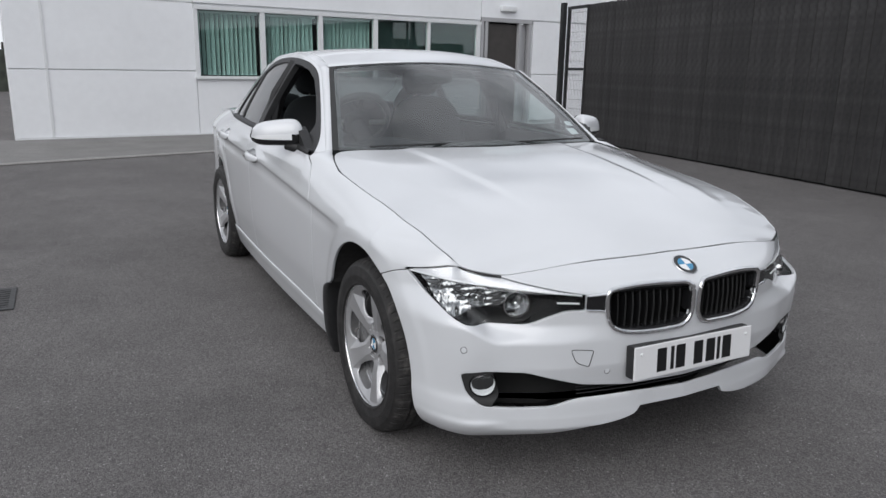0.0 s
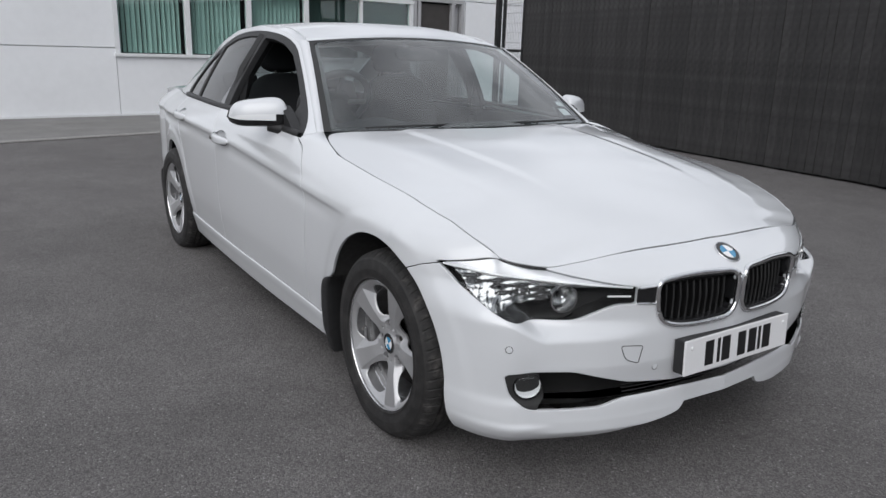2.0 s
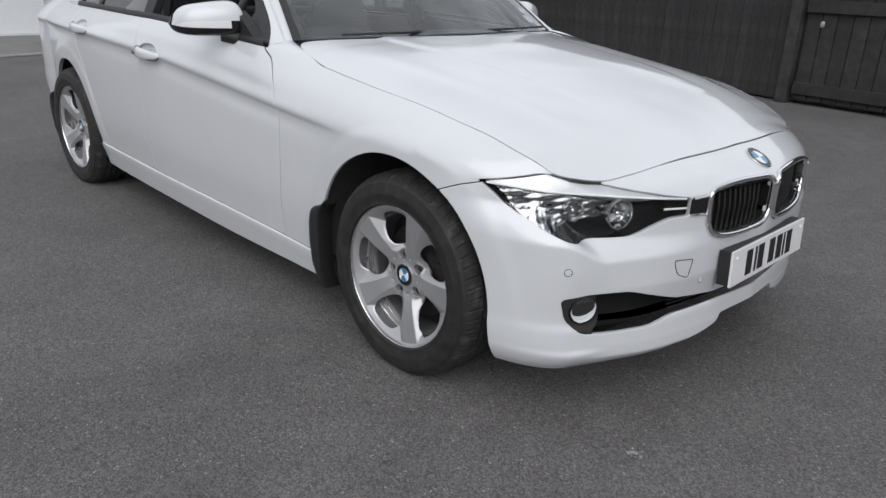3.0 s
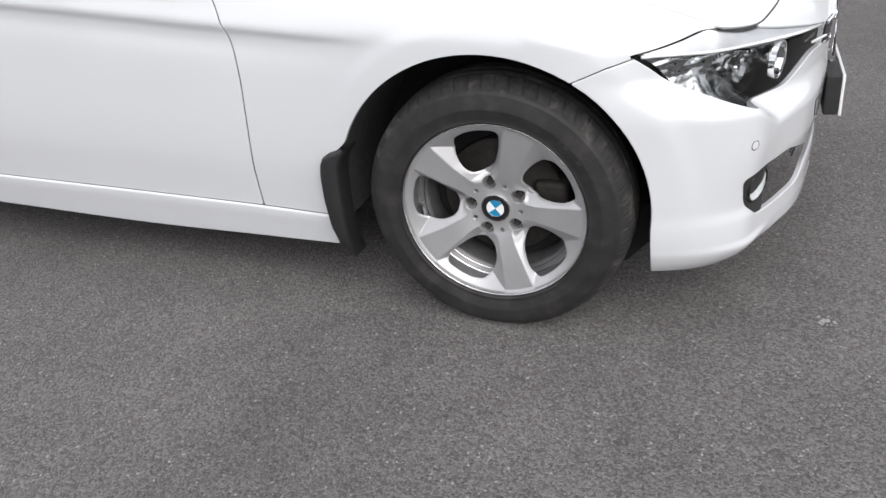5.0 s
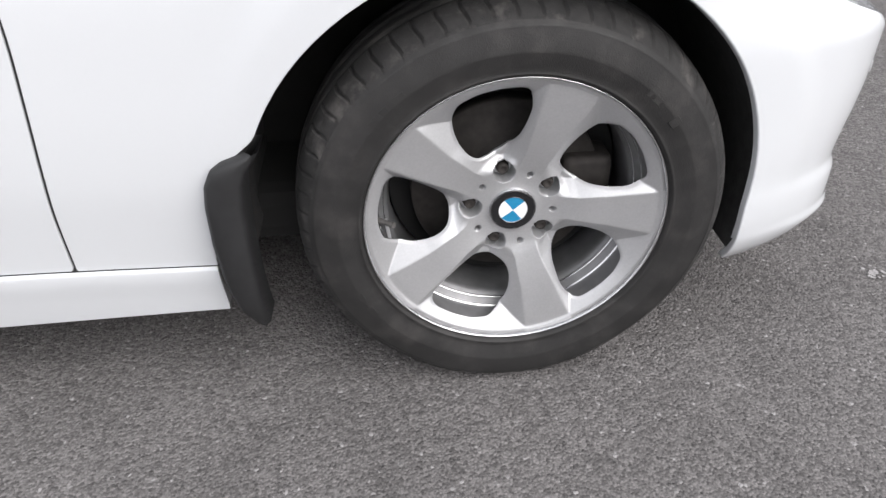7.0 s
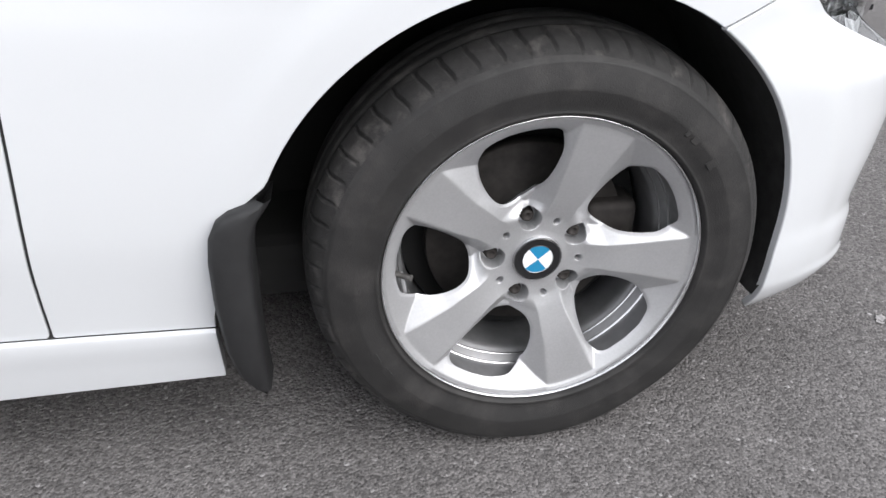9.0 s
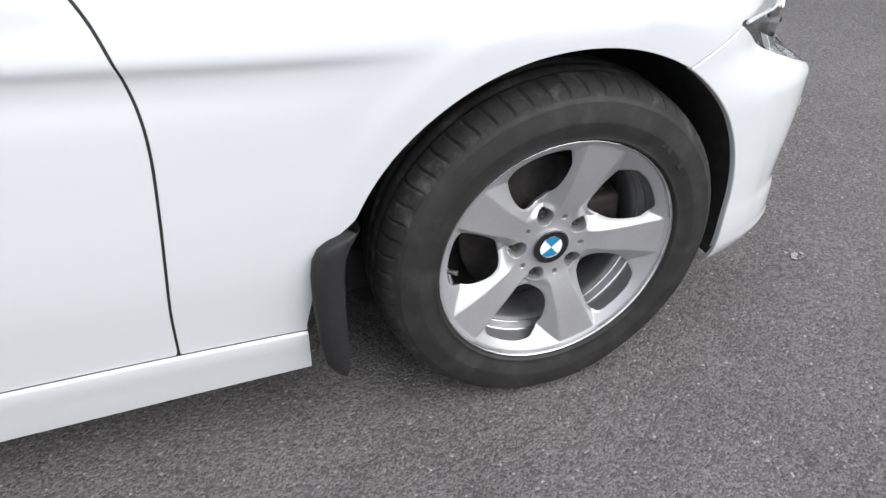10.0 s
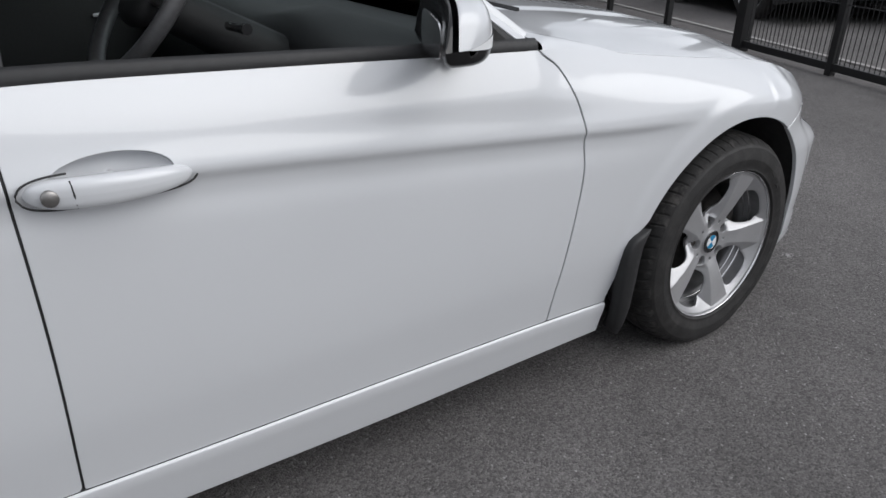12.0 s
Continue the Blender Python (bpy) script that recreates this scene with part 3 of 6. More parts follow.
bumper = put("front_bumper", hemmed(two_sides(bumper_half()), 0.012, 0.003), PAINT, car, "white painted front bumper")
for side in (1, -1):
    mir = (lambda s: s) if side > 0 else mirrored
    fender = put("front_wing", hemmed(mir(cut(only(shell, fender_line), lambda v: lamp_rule(v) - 0.003)), 0.010), PAINT, car)
    door = only(shell, door_line)
    door = cut(door, lambda v: ((v[:, X] + 1.612) / 0.088) ** 2 + ((v[:, Z] - 0.848) / 0.034) ** 2 - 1)
    front_door = put("front_door", hemmed(mir(door), 0.02), PAINT, car)
    rear_door = only(shell, rear_door_line)
    rear_door = cut(rear_door, lambda v: ((v[:, X] + 2.47) / 0.088) ** 2 + ((v[:, Z] - 0.890) / 0.034) ** 2 - 1)
    back_door = put("rear_door", hemmed(mir(rear_door), 0.02), PAINT, car)
    put("rear_quarter_panel", hemmed(mir(only(shell, quarter_line)), 0.02), PAINT, car)
    put("sill", hemmed(mir(only(shell, sill_line, 0.0035)), 0.02, 0.0015), PAINT, car)
    # dark strip seen in the shut lines
    inner = keep(shell, lambda v: np.maximum(v[:, X] - 0.60, -3.4 - v[:, X]))
    for hx, hz in ((-1.612, 0.840), (-2.47, 0.882)):
        inner = cut(inner, lambda v: ((v[:, X] - hx) / 0.10) ** 2 + ((v[:, Z] - hz) / 0.045) ** 2 - 1)
    inner = offset(cut(inner, lambda v: np.minimum(front_arch(v), rear_arch(v)) - 0.012), -0.004)
    inner = cut(inner, lambda v: np.where(v[:, X] > 0.1, lamp_rule(v) - 0.02, 1.0))
    put("door_shut", mir(inner), RUBBER_SEAL, car)
    # handles
    for d, hx, hz in ((front_door, -1.612, 0.840), (back_door, -2.47, 0.882)):
        q = []
        for i in np.linspace(0, 1, 12):
            row = []
            for a in np.linspace(0, 2 * math.pi, 33):
                px, pz = hx + 0.092 * i * math.cos(a), hz + 0.008 + 0.036 * i * math.sin(a)
                w = float(side_w(px, pz)) - 0.003 - 0.026 * (1 - i ** 3)
                row.append((px, -w, pz))
            q.append(row)
        dish = flipped(sheet(np.array(q)))
        dish[1][:33] = dish[1][33:66]
        put("handle_recess", mir(dish), PAINT, d, "dished white recess behind the handle")
        zc = lambda px, hz=hz, hx=hx: hz - 0.003 - 0.022 * (px - hx)
        grid, hw = [], float(side_w(hx, hz))
        xs = np.linspace(hx - 0.118, hx + 0.112, 40)
        for k, px in enumerate(xs):
            t = (px - hx + 0.003) / 0.1155
            endr = max(1e-3, 1 - abs(t) ** 5) ** 0.5
            hh, dep = (0.0225 if t < 0 else 0.0225 - 0.006 * t) * endr, 0.016 * endr
            out = hw + 0.018 - 0.022 * t * t
            grid.append([(px, -(out + dep * math.copysign(abs(math.cos(a)) ** 0.7, math.cos(a))), zc(px) + hh * math.copysign(abs(math.sin(a)) ** 0.75, math.sin(a))) for a in np.linspace(0, 2 * math.pi, 25)])
        g = np.array(grid)
        put("door_handle", mir(flipped(sheet(g))), PAINT, d, "white grip door handle")
        rimline = [(px, -(float(side_w(px, zc(px))) + 0.0045), zc(px) + s * ((0.026 if px < hx else 0.026 - 0.006 * (px - hx) / 0.12) * max(1e-3, 1 - abs((px - hx + 0.004) / 0.1225) ** 5) ** 0.5)) for s, seq in ((1, np.linspace(hx - 0.126, hx - 0.06, 14)), (-1, np.linspace(hx - 0.126, hx + 0.118, 40))) for px in seq]
        flip = pose(0, 0, 0) if side > 0 else Matrix.Diagonal((1, -1, 1, 1))
        part("handle_gasket", tube(rimline[:14][::-1] + rimline[14:], 0.0016, 6), RUBBER_SEAL, d, "dark gasket line", m=flip)
        part("handle_seam", tube([(hx - 0.060, -(hw + 0.0215), zc(hx - 0.06) + 0.0205), (hx - 0.059, -(hw + 0.0265), zc(hx - 0.06) + 0.013), (hx - 0.058, -(hw + 0.0288), zc(hx - 0.06)), (hx - 0.057, -(hw + 0.0265), zc(hx - 0.06) - 0.013), (hx - 0.056, -(hw + 0.0215), zc(hx - 0.06) - 0.0205)], 0.0014, 6), RUBBER_SEAL, d, m=flip)
        if d is front_door:
            part("lock_cylinder", lathe([(0.0, 0.004), (0.0085, 0.004), (0.0115, 0.002), (0.0115, -0.006)], 24, "y"), STEEL, d, "round silver key lock", True, flip @ pose(hx - 0.088, -(hw + 0.0245), zc(hx - 0.088)))

# ---- bonnet ----
hood_mid = pchip([-0.72, -0.56, -0.3, 0.0, 0.25, 0.40, 0.5, 0.58, 0.62, 0.70], [0.985, 0.968, 0.948, 0.915, 0.868, 0.826, 0.790, 0.756, 0.737, 0.690])
th_rows = np.linspace(math.pi / 2, 0, 90)
sx, sw = nose_point(th_rows, seam_z(th_rows))
side_xs = np.linspace(-0.45, 0.09, 40)
seam_plan = np.concatenate([np.stack([side_xs, top_w(side_xs), top_z(side_xs)], 1), np.stack([sx, sw, seam_z(th_rows)], 1)])
long_xs = np.linspace(-0.80, 0.09, 60)
seam_x, seam_w, seam_h = (np.concatenate([p, q]) for p, q in ((long_xs, sx), (top_w(long_xs), sw), (top_z(long_xs), seam_z(th_rows))))


def hood_height(x, w):
    """The bonnet: crowned from its middle line down to the seam, with soft creases that die out towards the nose."""
    w = np.abs(w)
    ws, zs = np.interp(x, seam_x, seam_w), np.interp(x, seam_x, seam_h)
    b = np.minimum(w / np.maximum(ws, 0.02), 1.12)
    z = hood_mid(x) - (hood_mid(x) - zs) * b ** (2.3 + 1.7 * smooth(0.0, -0.6, x))
    line_in, line_out = 0.425 - 0.085 * (x + 0.6), 0.63 - 0.12 * (x + 0.6)
    calm = np.clip(1 - b ** 6, 0, 1)
    z = z + 0.006 * smooth(-0.024, 0.024, line_in - w) * smooth(0.42, -0.05, x) * calm
    return z + 0.007 * np.exp(-np.maximum(w - line_out, (line_out - w) * 0.35) ** 2 / 0.05 ** 2) * smooth(0.55, 0.15, x) * smooth(-0.65, -0.3, x) * calm


hx, hw_ = np.meshgrid(np.linspace(-0.74, 0.70, 240), np.linspace(-0.84, 0.84, 221), indexing="ij")
hood_grid = np.stack([hx, hw_, hood_height(hx, hw_)], -1)
rear_edge = curve_points([(-0.552, 0.0), (-0.578, 0.25), (-0.632, 0.50), (-0.684, 0.64), (-0.700, 0.705), (-0.676, 0.745), (-0.605, 0.772), (-0.52, 0.788), (-0.455, 0.796)])
hood_plan = rear_edge + [(a, b) for a, b, _ in seam_plan]
hood_plan = hood_plan + [(a, -b) for a, b in hood_plan[::-1]]
hood_rule = inside(hood_plan, X, Y, mirror=False)
put("bonnet", hemmed(keep(sheet(hood_grid), lambda v: hood_rule(v) + 0.0078), 0.008, 0.0015), PAINT, car, "white bonnet with raised creases")
put("bonnet_gutter", offset(keep(sheet(hood_grid), lambda v: np.maximum(hood_rule(v) - 0.002, -0.02 - hood_rule(v))), -0.0045), RUBBER_SEAL, car)

# ---- glasshouse ----
def screen_base(a):
    return np.stack([-0.578 - 0.146 * np.abs(a) ** 2.2, 0.736 * a, 0.974 - 0.014 * a * a], -1)


def screen_top(a):
    return np.stack([-1.195 - 0.05 * a * a, 0.57 * a, 1.352 - 0.034 * a * a], -1)


aa, bb = np.meshgrid(np.linspace(-1, 1, 61), np.linspace(0, 1, 41), indexing="ij")
screen_grid = screen_base(aa) * (1 - bb[..., None]) + screen_top(aa) * bb[..., None]
screen_grid += np.stack([0 * bb, 0 * bb, 1 + 0 * bb], -1) * (0.030 * np.sin(math.pi * bb) * (1 - 0.5 * aa ** 2))[..., None]
screen = sheet(screen_grid)
if screen[1][:, Z].mean() < 0:
    screen = flipped(screen)
windscreen = put("windscreen", screen, SCREEN_GLASS, car, "clear windscreen reflecting the cloudy sky")
frit = offset(screen, -0.004)
fa, fb = aa.reshape(-1), bb.reshape(-1)
frit_rule_value = np.minimum(np.minimum((1 - np.abs(fa)) * 0.64 - 0.042, fb * 0.68 - 0.028), (1 - fb) * 0.68 - 0.03)
for q0, q1, p0, p1, wob in ((0.80, 0.895, 0.10, 0.17, 0.0), (0.845, 0.925, 0.20, 0.25, 0.0)):
    qa, qb = np.meshgrid(np.linspace(q0, q1, 6), np.linspace(p0, p1, 6), indexing="ij")
    patch = screen_base(qa) * (1 - qb[..., None]) + screen_top(qa) * qb[..., None]
    patch[..., 2] += 0.030 * np.sin(math.pi * qb) * (1 - 0.5 * qa ** 2) - 0.006
    patch = sheet(patch)
    put("sticker", patch if patch[1][:, Z].mean() > 0 else flipped(patch), PLATE_WHITE, windscreen, "pale paper sticker")
seal = offset(screen, 0.0015)
seal_value = np.minimum(np.minimum((1 - np.abs(fa)) * 0.64 - 0.024, fb * 0.68 - 0.004), (1 - fb) * 0.68 - 0.016)
put("screen_seal", keep(seal, lambda v: seal_value), RUBBER_SEAL, windscreen, "black rubber seal round the glass")
put("screen_border", keep(frit, lambda v: frit_rule_value), GLOSS_BLACK, windscreen, "black printed border")

rail_x = np.array([-0.735, -0.85, -1.0, -1.15, -1.28, -1.42, -1.6, -1.85, -2.15, -2.45, -2.7, -2.95, -3.22])
rail_w = pchip(-rail_x, [0.765, 0.728, 0.682, 0.638, 0.605, 0.592, 0.588, 0.586, 0.578, 0.566, 0.568, 0.588, 0.625])
rail_z = pchip(-rail_x, [0.955, 1.033, 1.131, 1.227, 1.305, 1.350, 1.378, 1.390, 1.378, 1.332, 1.258, 1.150, 1.015])
gu = np.concatenate([np.linspace(-3.22, -1.45, 130), np.linspace(-1.44, -0.735, 80)])
gv = np.linspace(0, 1, 50)
green = []
for x in gu:
    # the pillar leans: lower points lie straight below the rail
    w0, z0, w1, z1 = float(top_w(x)) - 0.016, float(top_z(x)) - 0.004, float(rail_w(-x)), float(rail_z(-x))
    green.append([(x, -(w0 + (w1 - w0) * (v ** 1.25 * 0.85 + v * 0.15)), z0 + (z1 - z0) * v) for v in gv])
green = sheet(np.array(green))
DLO = curve_points([(-0.742, 0.926), (-0.85, 1.016), (-1.00, 1.117), (-1.15, 1.213), (-1.28, 1.291), (-1.42, 1.335), (-1.60, 1.360), (-1.85, 1.370), (-2.15, 1.352), (-2.42, 1.296), (-2.60, 1.225), (-2.75, 1.140), (-2.86, 1.045)]) + [(-2.885, 0.995), (-2.87, 0.968), (-2.6, 0.95), (-0.742, 0.9)]
FRONT_PANE = rounded([(-0.958, 0.945), (-0.955, 1.050), (-1.00, 1.086), (-1.15, 1.182), (-1.28, 1.260), (-1.42, 1.306), (-1.56, 1.328), (-1.69, 1.336), (-1.715, 0.95)], 0.02)
REAR_PANE = rounded([(-1.80, 0.95), (-1.775, 1.342), (-1.95, 1.343), (-2.15, 1.327), (-2.38, 1.280), (-2.43, 0.95)], 0.015)
QUARTER_PANE = rounded([(-2.47, 0.985), (-2.425, 1.262), (-2.56, 1.213), (-2.70, 1.135), (-2.81, 1.045), (-2.83, 0.99)], 0.015)
dlo_line, fp_line, rp_line, qp_line = (inside(p, X, Z) for p in (DLO, FRONT_PANE, REAR_PANE, QUARTER_PANE))
for side in (1, -1):
    mir = (lambda s: s) if side > 0 else mirrored
    put("body_side_frame", hemmed(mir(cut(green, dlo_line)), 0.02), PAINT, car, "white roof rail and rear pillar")
    s = offset(keep(green, dlo_line), -0.003)
    for ln in (fp_line, rp_line, qp_line):
        s = cut(s, ln)
    put("window_frame", hemmed(mir(s), 0.03, 0.003), BLACK_PLASTIC, car, "matt black window surround")
    put("rear_door_window", mir(offset(keep(green, lambda v: rp_line(v) - 0.004), -0.010)), TINTED_GLASS, car, "tinted rear door window")
    put("quarter_window", mir(offset(keep(green, lambda v: qp_line(v) - 0.004), -0.010)), TINTED_GLASS, car, "small tinted quarter window")
    if side < 0:
        put("front_door_window", mir(offset(keep(green, lambda v: fp_line(v) - 0.004), -0.010)), SCREEN_GLASS, car, "clear closed door window")
    # belt moulding under the windows
    xs = np.linspace(-2.83, -0.760, 60)
    rows = [[(x, -(float(top_w(x)) + dw), float(top_z(x)) + dz) for dw, dz in ((-0.030, 0.020), (-0.012, 0.024), (-0.002, 0.018), (0.001, 0.004), (-0.002, -0.006))] for x in xs]
    put("belt_moulding", mir(flipped(sheet(np.array(rows)))), BLACK_PLASTIC, car, "black weather strip")
    # front pillar between windscreen and rail
    t = np.linspace(0, 1, 40)
    e = screen_base(np.array([-1.0])) * (1 - t[:, None]) + screen_top(np.array([-1.0])) * t[:, None]
    e[:, 2] += 0.015 * np.sin(math.pi * t)
    rx = np.interp(t, [0, 1], [-0.735, -1.315])
    r = np.stack([rx, -rail_w(-rx), rail_z(-rx)], -1)
    ctrl = (e + r) / 2 + np.array([0.012, -0.012, 0.012])
    k = np.linspace(0, 1, 9)[None, :, None]
    pil = e[:, None] * (1 - k) ** 2 + ctrl[:, None] * 2 * k * (1 - k) + r[:, None] * k ** 2
    s = sheet(pil)
    s = s if (s[1] * np.array([1, -1, 1.0])).sum(1).mean() > 0 else flipped(s)
    put("front_pillar", mir(s), PAINT, car, "slim white windscreen pillar")
    # wing root: flows from the pillar's foot down to the wing
    foot = [e[0] * (1 - q) ** 2 + ctrl[0] * 2 * q * (1 - q) + r[0] * q ** 2 for q in np.linspace(1, 0, 15)]
    bx_ = np.interp(np.linspace(0, 1, 15), [0, 0.5, 1], [-0.742, -0.655, -0.46])
    q = []
    for high_p, x in zip(foot, bx_):
        low_p = np.array([x, -float(top_w(x)) - 0.0005, float(top_z(x)) - 0.001])
        q.append([high_p * (1 - v) + low_p * v + np.array([0.004, -0.010, 0.006]) * math.sin(math.pi * v) for v in np.linspace(0, 1, 12)])
    root = sheet(np.array(q))
    root = root if root[1][:, Z].mean() > 0 else flipped(root)
    root = cut(root, lambda v: hood_rule(v) - 0.0015)
    put("wing_root", mir(root), PAINT, car)

roof_mid = pchip([1.19, 1.35, 1.55, 1.8, 2.2, 2.5, 2.75], [1.354, 1.397, 1.424, 1.430, 1.416, 1.382, 1.335])
rv, ra = np.meshgrid(np.linspace(0, 1, 80), np.linspace(-1, 1, 61), indexing="ij")
front_x, back_x = -1.197 - 0.112 * np.abs(ra) ** 2.2, -2.66 - 0.05 * ra ** 2
roof_x = front_x + (back_x - front_x) * rv
wid = rail_w(-roof_x)
edge_z = rail_z(-roof_x)
rz = roof_mid(-roof_x) - (roof_mid(-roof_x) - edge_z) * np.abs(ra) ** 2.6
front_z = 1.354 - 0.040 * np.abs(ra) ** 2
rz = rz + (front_z - rz) * (1 - smooth(0, 0.16, rv)) * (1 - np.abs(ra) ** 6)
roof = sheet(np.stack([roof_x, wid * ra, rz], -1))
roof = roof if roof[1][:, Z].mean() > 0 else flipped(roof)
put("roof", roof, PAINT, car, "white roof panel")
part_ditch = [(x, -float(rail_w(-x)) + 0.045, float(roof_mid(-x) - (roof_mid(-x) - rail_z(-x)) * (1 - 0.045 / rail_w(-x)) ** 2.6) + 0.001) for x in np.linspace(-1.32, -2.6, 30)]
for sgn in (1, -1):
    part("roof_moulding", tube([(a, b * sgn, c) for a, b, c in part_ditch], 0.003, 6), PAINT, car)
# rear window, boot lid, tail panel
ra2, rb2 = np.meshgrid(np.linspace(-1, 1, 41), np.linspace(0, 1, 21), indexing="ij")
tops = np.stack([-2.66 - 0.05 * ra2 ** 2, 0.585 * ra2, 1.352 - 0.072 * np.abs(ra2) ** 2.6], -1)
base = np.stack([-3.22 - 0.04 * (1 - ra2 ** 2), 0.62 * ra2, 1.050 - 0.035 * ra2 ** 2], -1)
rw = tops * (1 - rb2[..., None]) + base * rb2[..., None]
rw[..., 1] = rail_w(-rw[..., 0]) * ra2
rw[..., 2] = rail_z(-rw[..., 0]) + (0.075 - 0.04 * rb2) * (1 - np.abs(ra2) ** 2.4) - 0.003
rs = sheet(rw)
put("rear_window", rs if rs[1][:, Z].mean() > 0 else flipped(rs), TINTED_GLASS, car, "sloping tinted rear window")
bl = np.stack([-3.20 - 0.56 * rb2, (0.66 - 0.03 * rb2) * ra2, 1.030 - 0.01 * rb2 - 0.035 * np.abs(ra2) ** 3 - 0.02 * rb2 ** 3], -1)
bs = sheet(bl)
put("boot_lid", hemmed(bs if bs[1][:, Z].mean() > 0 else flipped(bs), 0.05), PAINT, car, "white boot lid")

# ---- front details ----
nose_right = keep(nose_only, lambda v: v[:, Y] - 0.03)
for mirr in (False, True):
    m_ = mirrored if mirr else (lambda s: s)
    # housing: a dark tub behind the lens
    tub = hemmed(flipped(offset(only(nose_right, lamp_line, -0.002), -0.085)), 0.0)
    walls = hemmed(offset(only(nose_right, lamp_line, -0.0025), -0.002), 0.088, 0.001)
    base_n = len(only(nose_right, lamp_line, -0.0025)[2])
    walls = (walls[0], walls[1], walls[2][base_n:])
    lamp = put("headlight", m_(joined(flipped(tub), walls)), GLOSS_BLACK, car, "dark headlight housing with chrome reflectors")
    put("lens", m_(offset(only(nose_right, lamp_line, 0.0), -0.001)), LENS_GLASS, lamp, "clear lamp cover")
    flip = Matrix.Diagonal((1, -1, 1, 1)) if mirr else Matrix.Identity(4)
    # brow panel along the upper edge, with a bright line under it
    BROW = [(0.842, 0.694), (0.735, 0.7225), (0.637, 0.7035), (0.577, 0.687), (0.50, 0.671), (0.40, 0.652), (0.40, 0.650), (0.52, 0.660), (0.635, 0.670), (0.74, 0.677), (0.80, 0.684)]
    brow = offset(only(nose_right, inside(BROW, Y, Z), 0.002), -0.006)
    put("brow_panel", m_(hemmed(brow, 0.03)), SATIN, lamp, "satin silver brow panel")
    line_pts = curve_points([(nose_at(a, b) - 0.004, -a, b) for a, b in ((0.832, 0.690), (0.74, 0.678), (0.635, 0.671), (0.52, 0.661), (0.41, 0.651))], 10)
    part("brow_line", tube(line_pts, 0.0032, 8), WHITE, lamp, "bright white line", True, flip)
    flute = offset(only(nose_right, inside([(0.834, 0.687), (0.74, 0.674), (0.615, 0.664), (0.612, 0.614), (0.65, 0.602), (0.72, 0.592), (0.782, 0.592)], Y, Z), 0.003), -0.028)
    wv, zv = np.abs(flute[0][:, 1]), flute[0][:, 2]
    fan = wv * 1.0 + (zv - 0.63) * 0.45
    t1 = np.sin(fan * 620) + 0.6 * np.sin(fan * 271 + 1.3)
    t2 = np.sin(zv * 330 + wv * 90) + 0.6 * np.sin(wv * 137)
    nf = flute[1] + np.stack([0 * wv, 0.30 * t1, -0.02 + 0.26 * t2], -1)
    put("fluted_reflector", m_((flute[0], nf / np.linalg.norm(nf, axis=1, keepdims=True), flute[2])), REFLECTOR, lamp, "fluted chrome reflector")
    for (px, pw, pz), rr, tilt in (((0.512, 0.688, 0.628), 0.030, 26), ((0.592, 0.592, 0.620), 0.038, 18)):
        pm = flip @ pose(px, -pw, pz, 0, 0, -tilt) @ pose(0, 0, 0, 0, 90, 0)
        part("reflector_bowl", lathe([(0.008, -0.034), (rr * 0.35, -0.032), (rr * 0.62, -0.026), (rr * 0.82, -0.016), (rr, 0.0)], 18), REFLECTOR, lamp, "faceted round chrome reflector", False, pm)
        part("bulb", blob(rr * 0.24, rr * 0.24, 0.014, 2.2, 16, 10), CHROME, lamp, "", True, pm @ pose(0, 0, -0.018))
        if pw < 0.65:
            part("reflector_rim", lathe([(rr, -0.004), (rr * 1.02, 0.003), (rr * 1.09, 0.003), (rr * 1.12, -0.01)], 40), CHROME, lamp, "", True, pm)
    part("reflector_shade", box((-0.004, -0.012, -0.004), (0.004, 0.012, 0.004)), GLOSS_BLACK, lamp, "", False, flip @ pose(0.59, -0.61, 0.60))
    part("marker_strip", box((-0.002, -0.035, -0.0025), (0.002, 0.035, 0.0025), 0.001), WHITE, lamp, "thin pale marker strip", False, flip @ pose(0.678, -0.458, 0.631, 0, 0, -28))
    wedge = only(nose_right, inside([(0.395, 0.604), (0.395, 0.652), (0.33, 0.657), (0.318, 0.60)], Y, Z), 0.001)
    link = put("grille_link", m_(hemmed(offset(wedge, 0.003), 0.02, 0.003)), GLOSS_BLACK, bumper, "black link to the grille with a chrome edge")
    part("link_edge", tube([(nose_at(a, b) + 0.006, -a, b) for a, b in ((0.396, 0.6515), (0.36, 0.6545), (0.332, 0.657))], 0.0042, 8), CHROME, link, "", True, flip)
    part("link_edge", tube([(nose_at(a, b) + 0.005, -a, b) for a, b in ((0.396, 0.6055), (0.36, 0.6035), (0.325, 0.598))], 0.003, 8), CHROME, link, "", True, flip)
    # kidney grille
    kid = part("kidney_grille", tube([(nose_at(a, b) + 0.004, -a, b) for a, b in KIDNEY], 0.0085, 10, True), CHROME, car, "chrome-framed grille with black bars", True, flip)
    ring = keep(nose_right, lambda v: np.maximum(kidney_line(v), -kidney_line(v) - 0.008))
    put("grille_bezel", m_(hemmed(offset(ring, -0.004), 0.05, 0.002)), GLOSS_BLACK, kid, "black inner edge")
    # near-black sheet stands in for the shade behind the bars
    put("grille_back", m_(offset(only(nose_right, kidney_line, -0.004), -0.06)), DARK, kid)
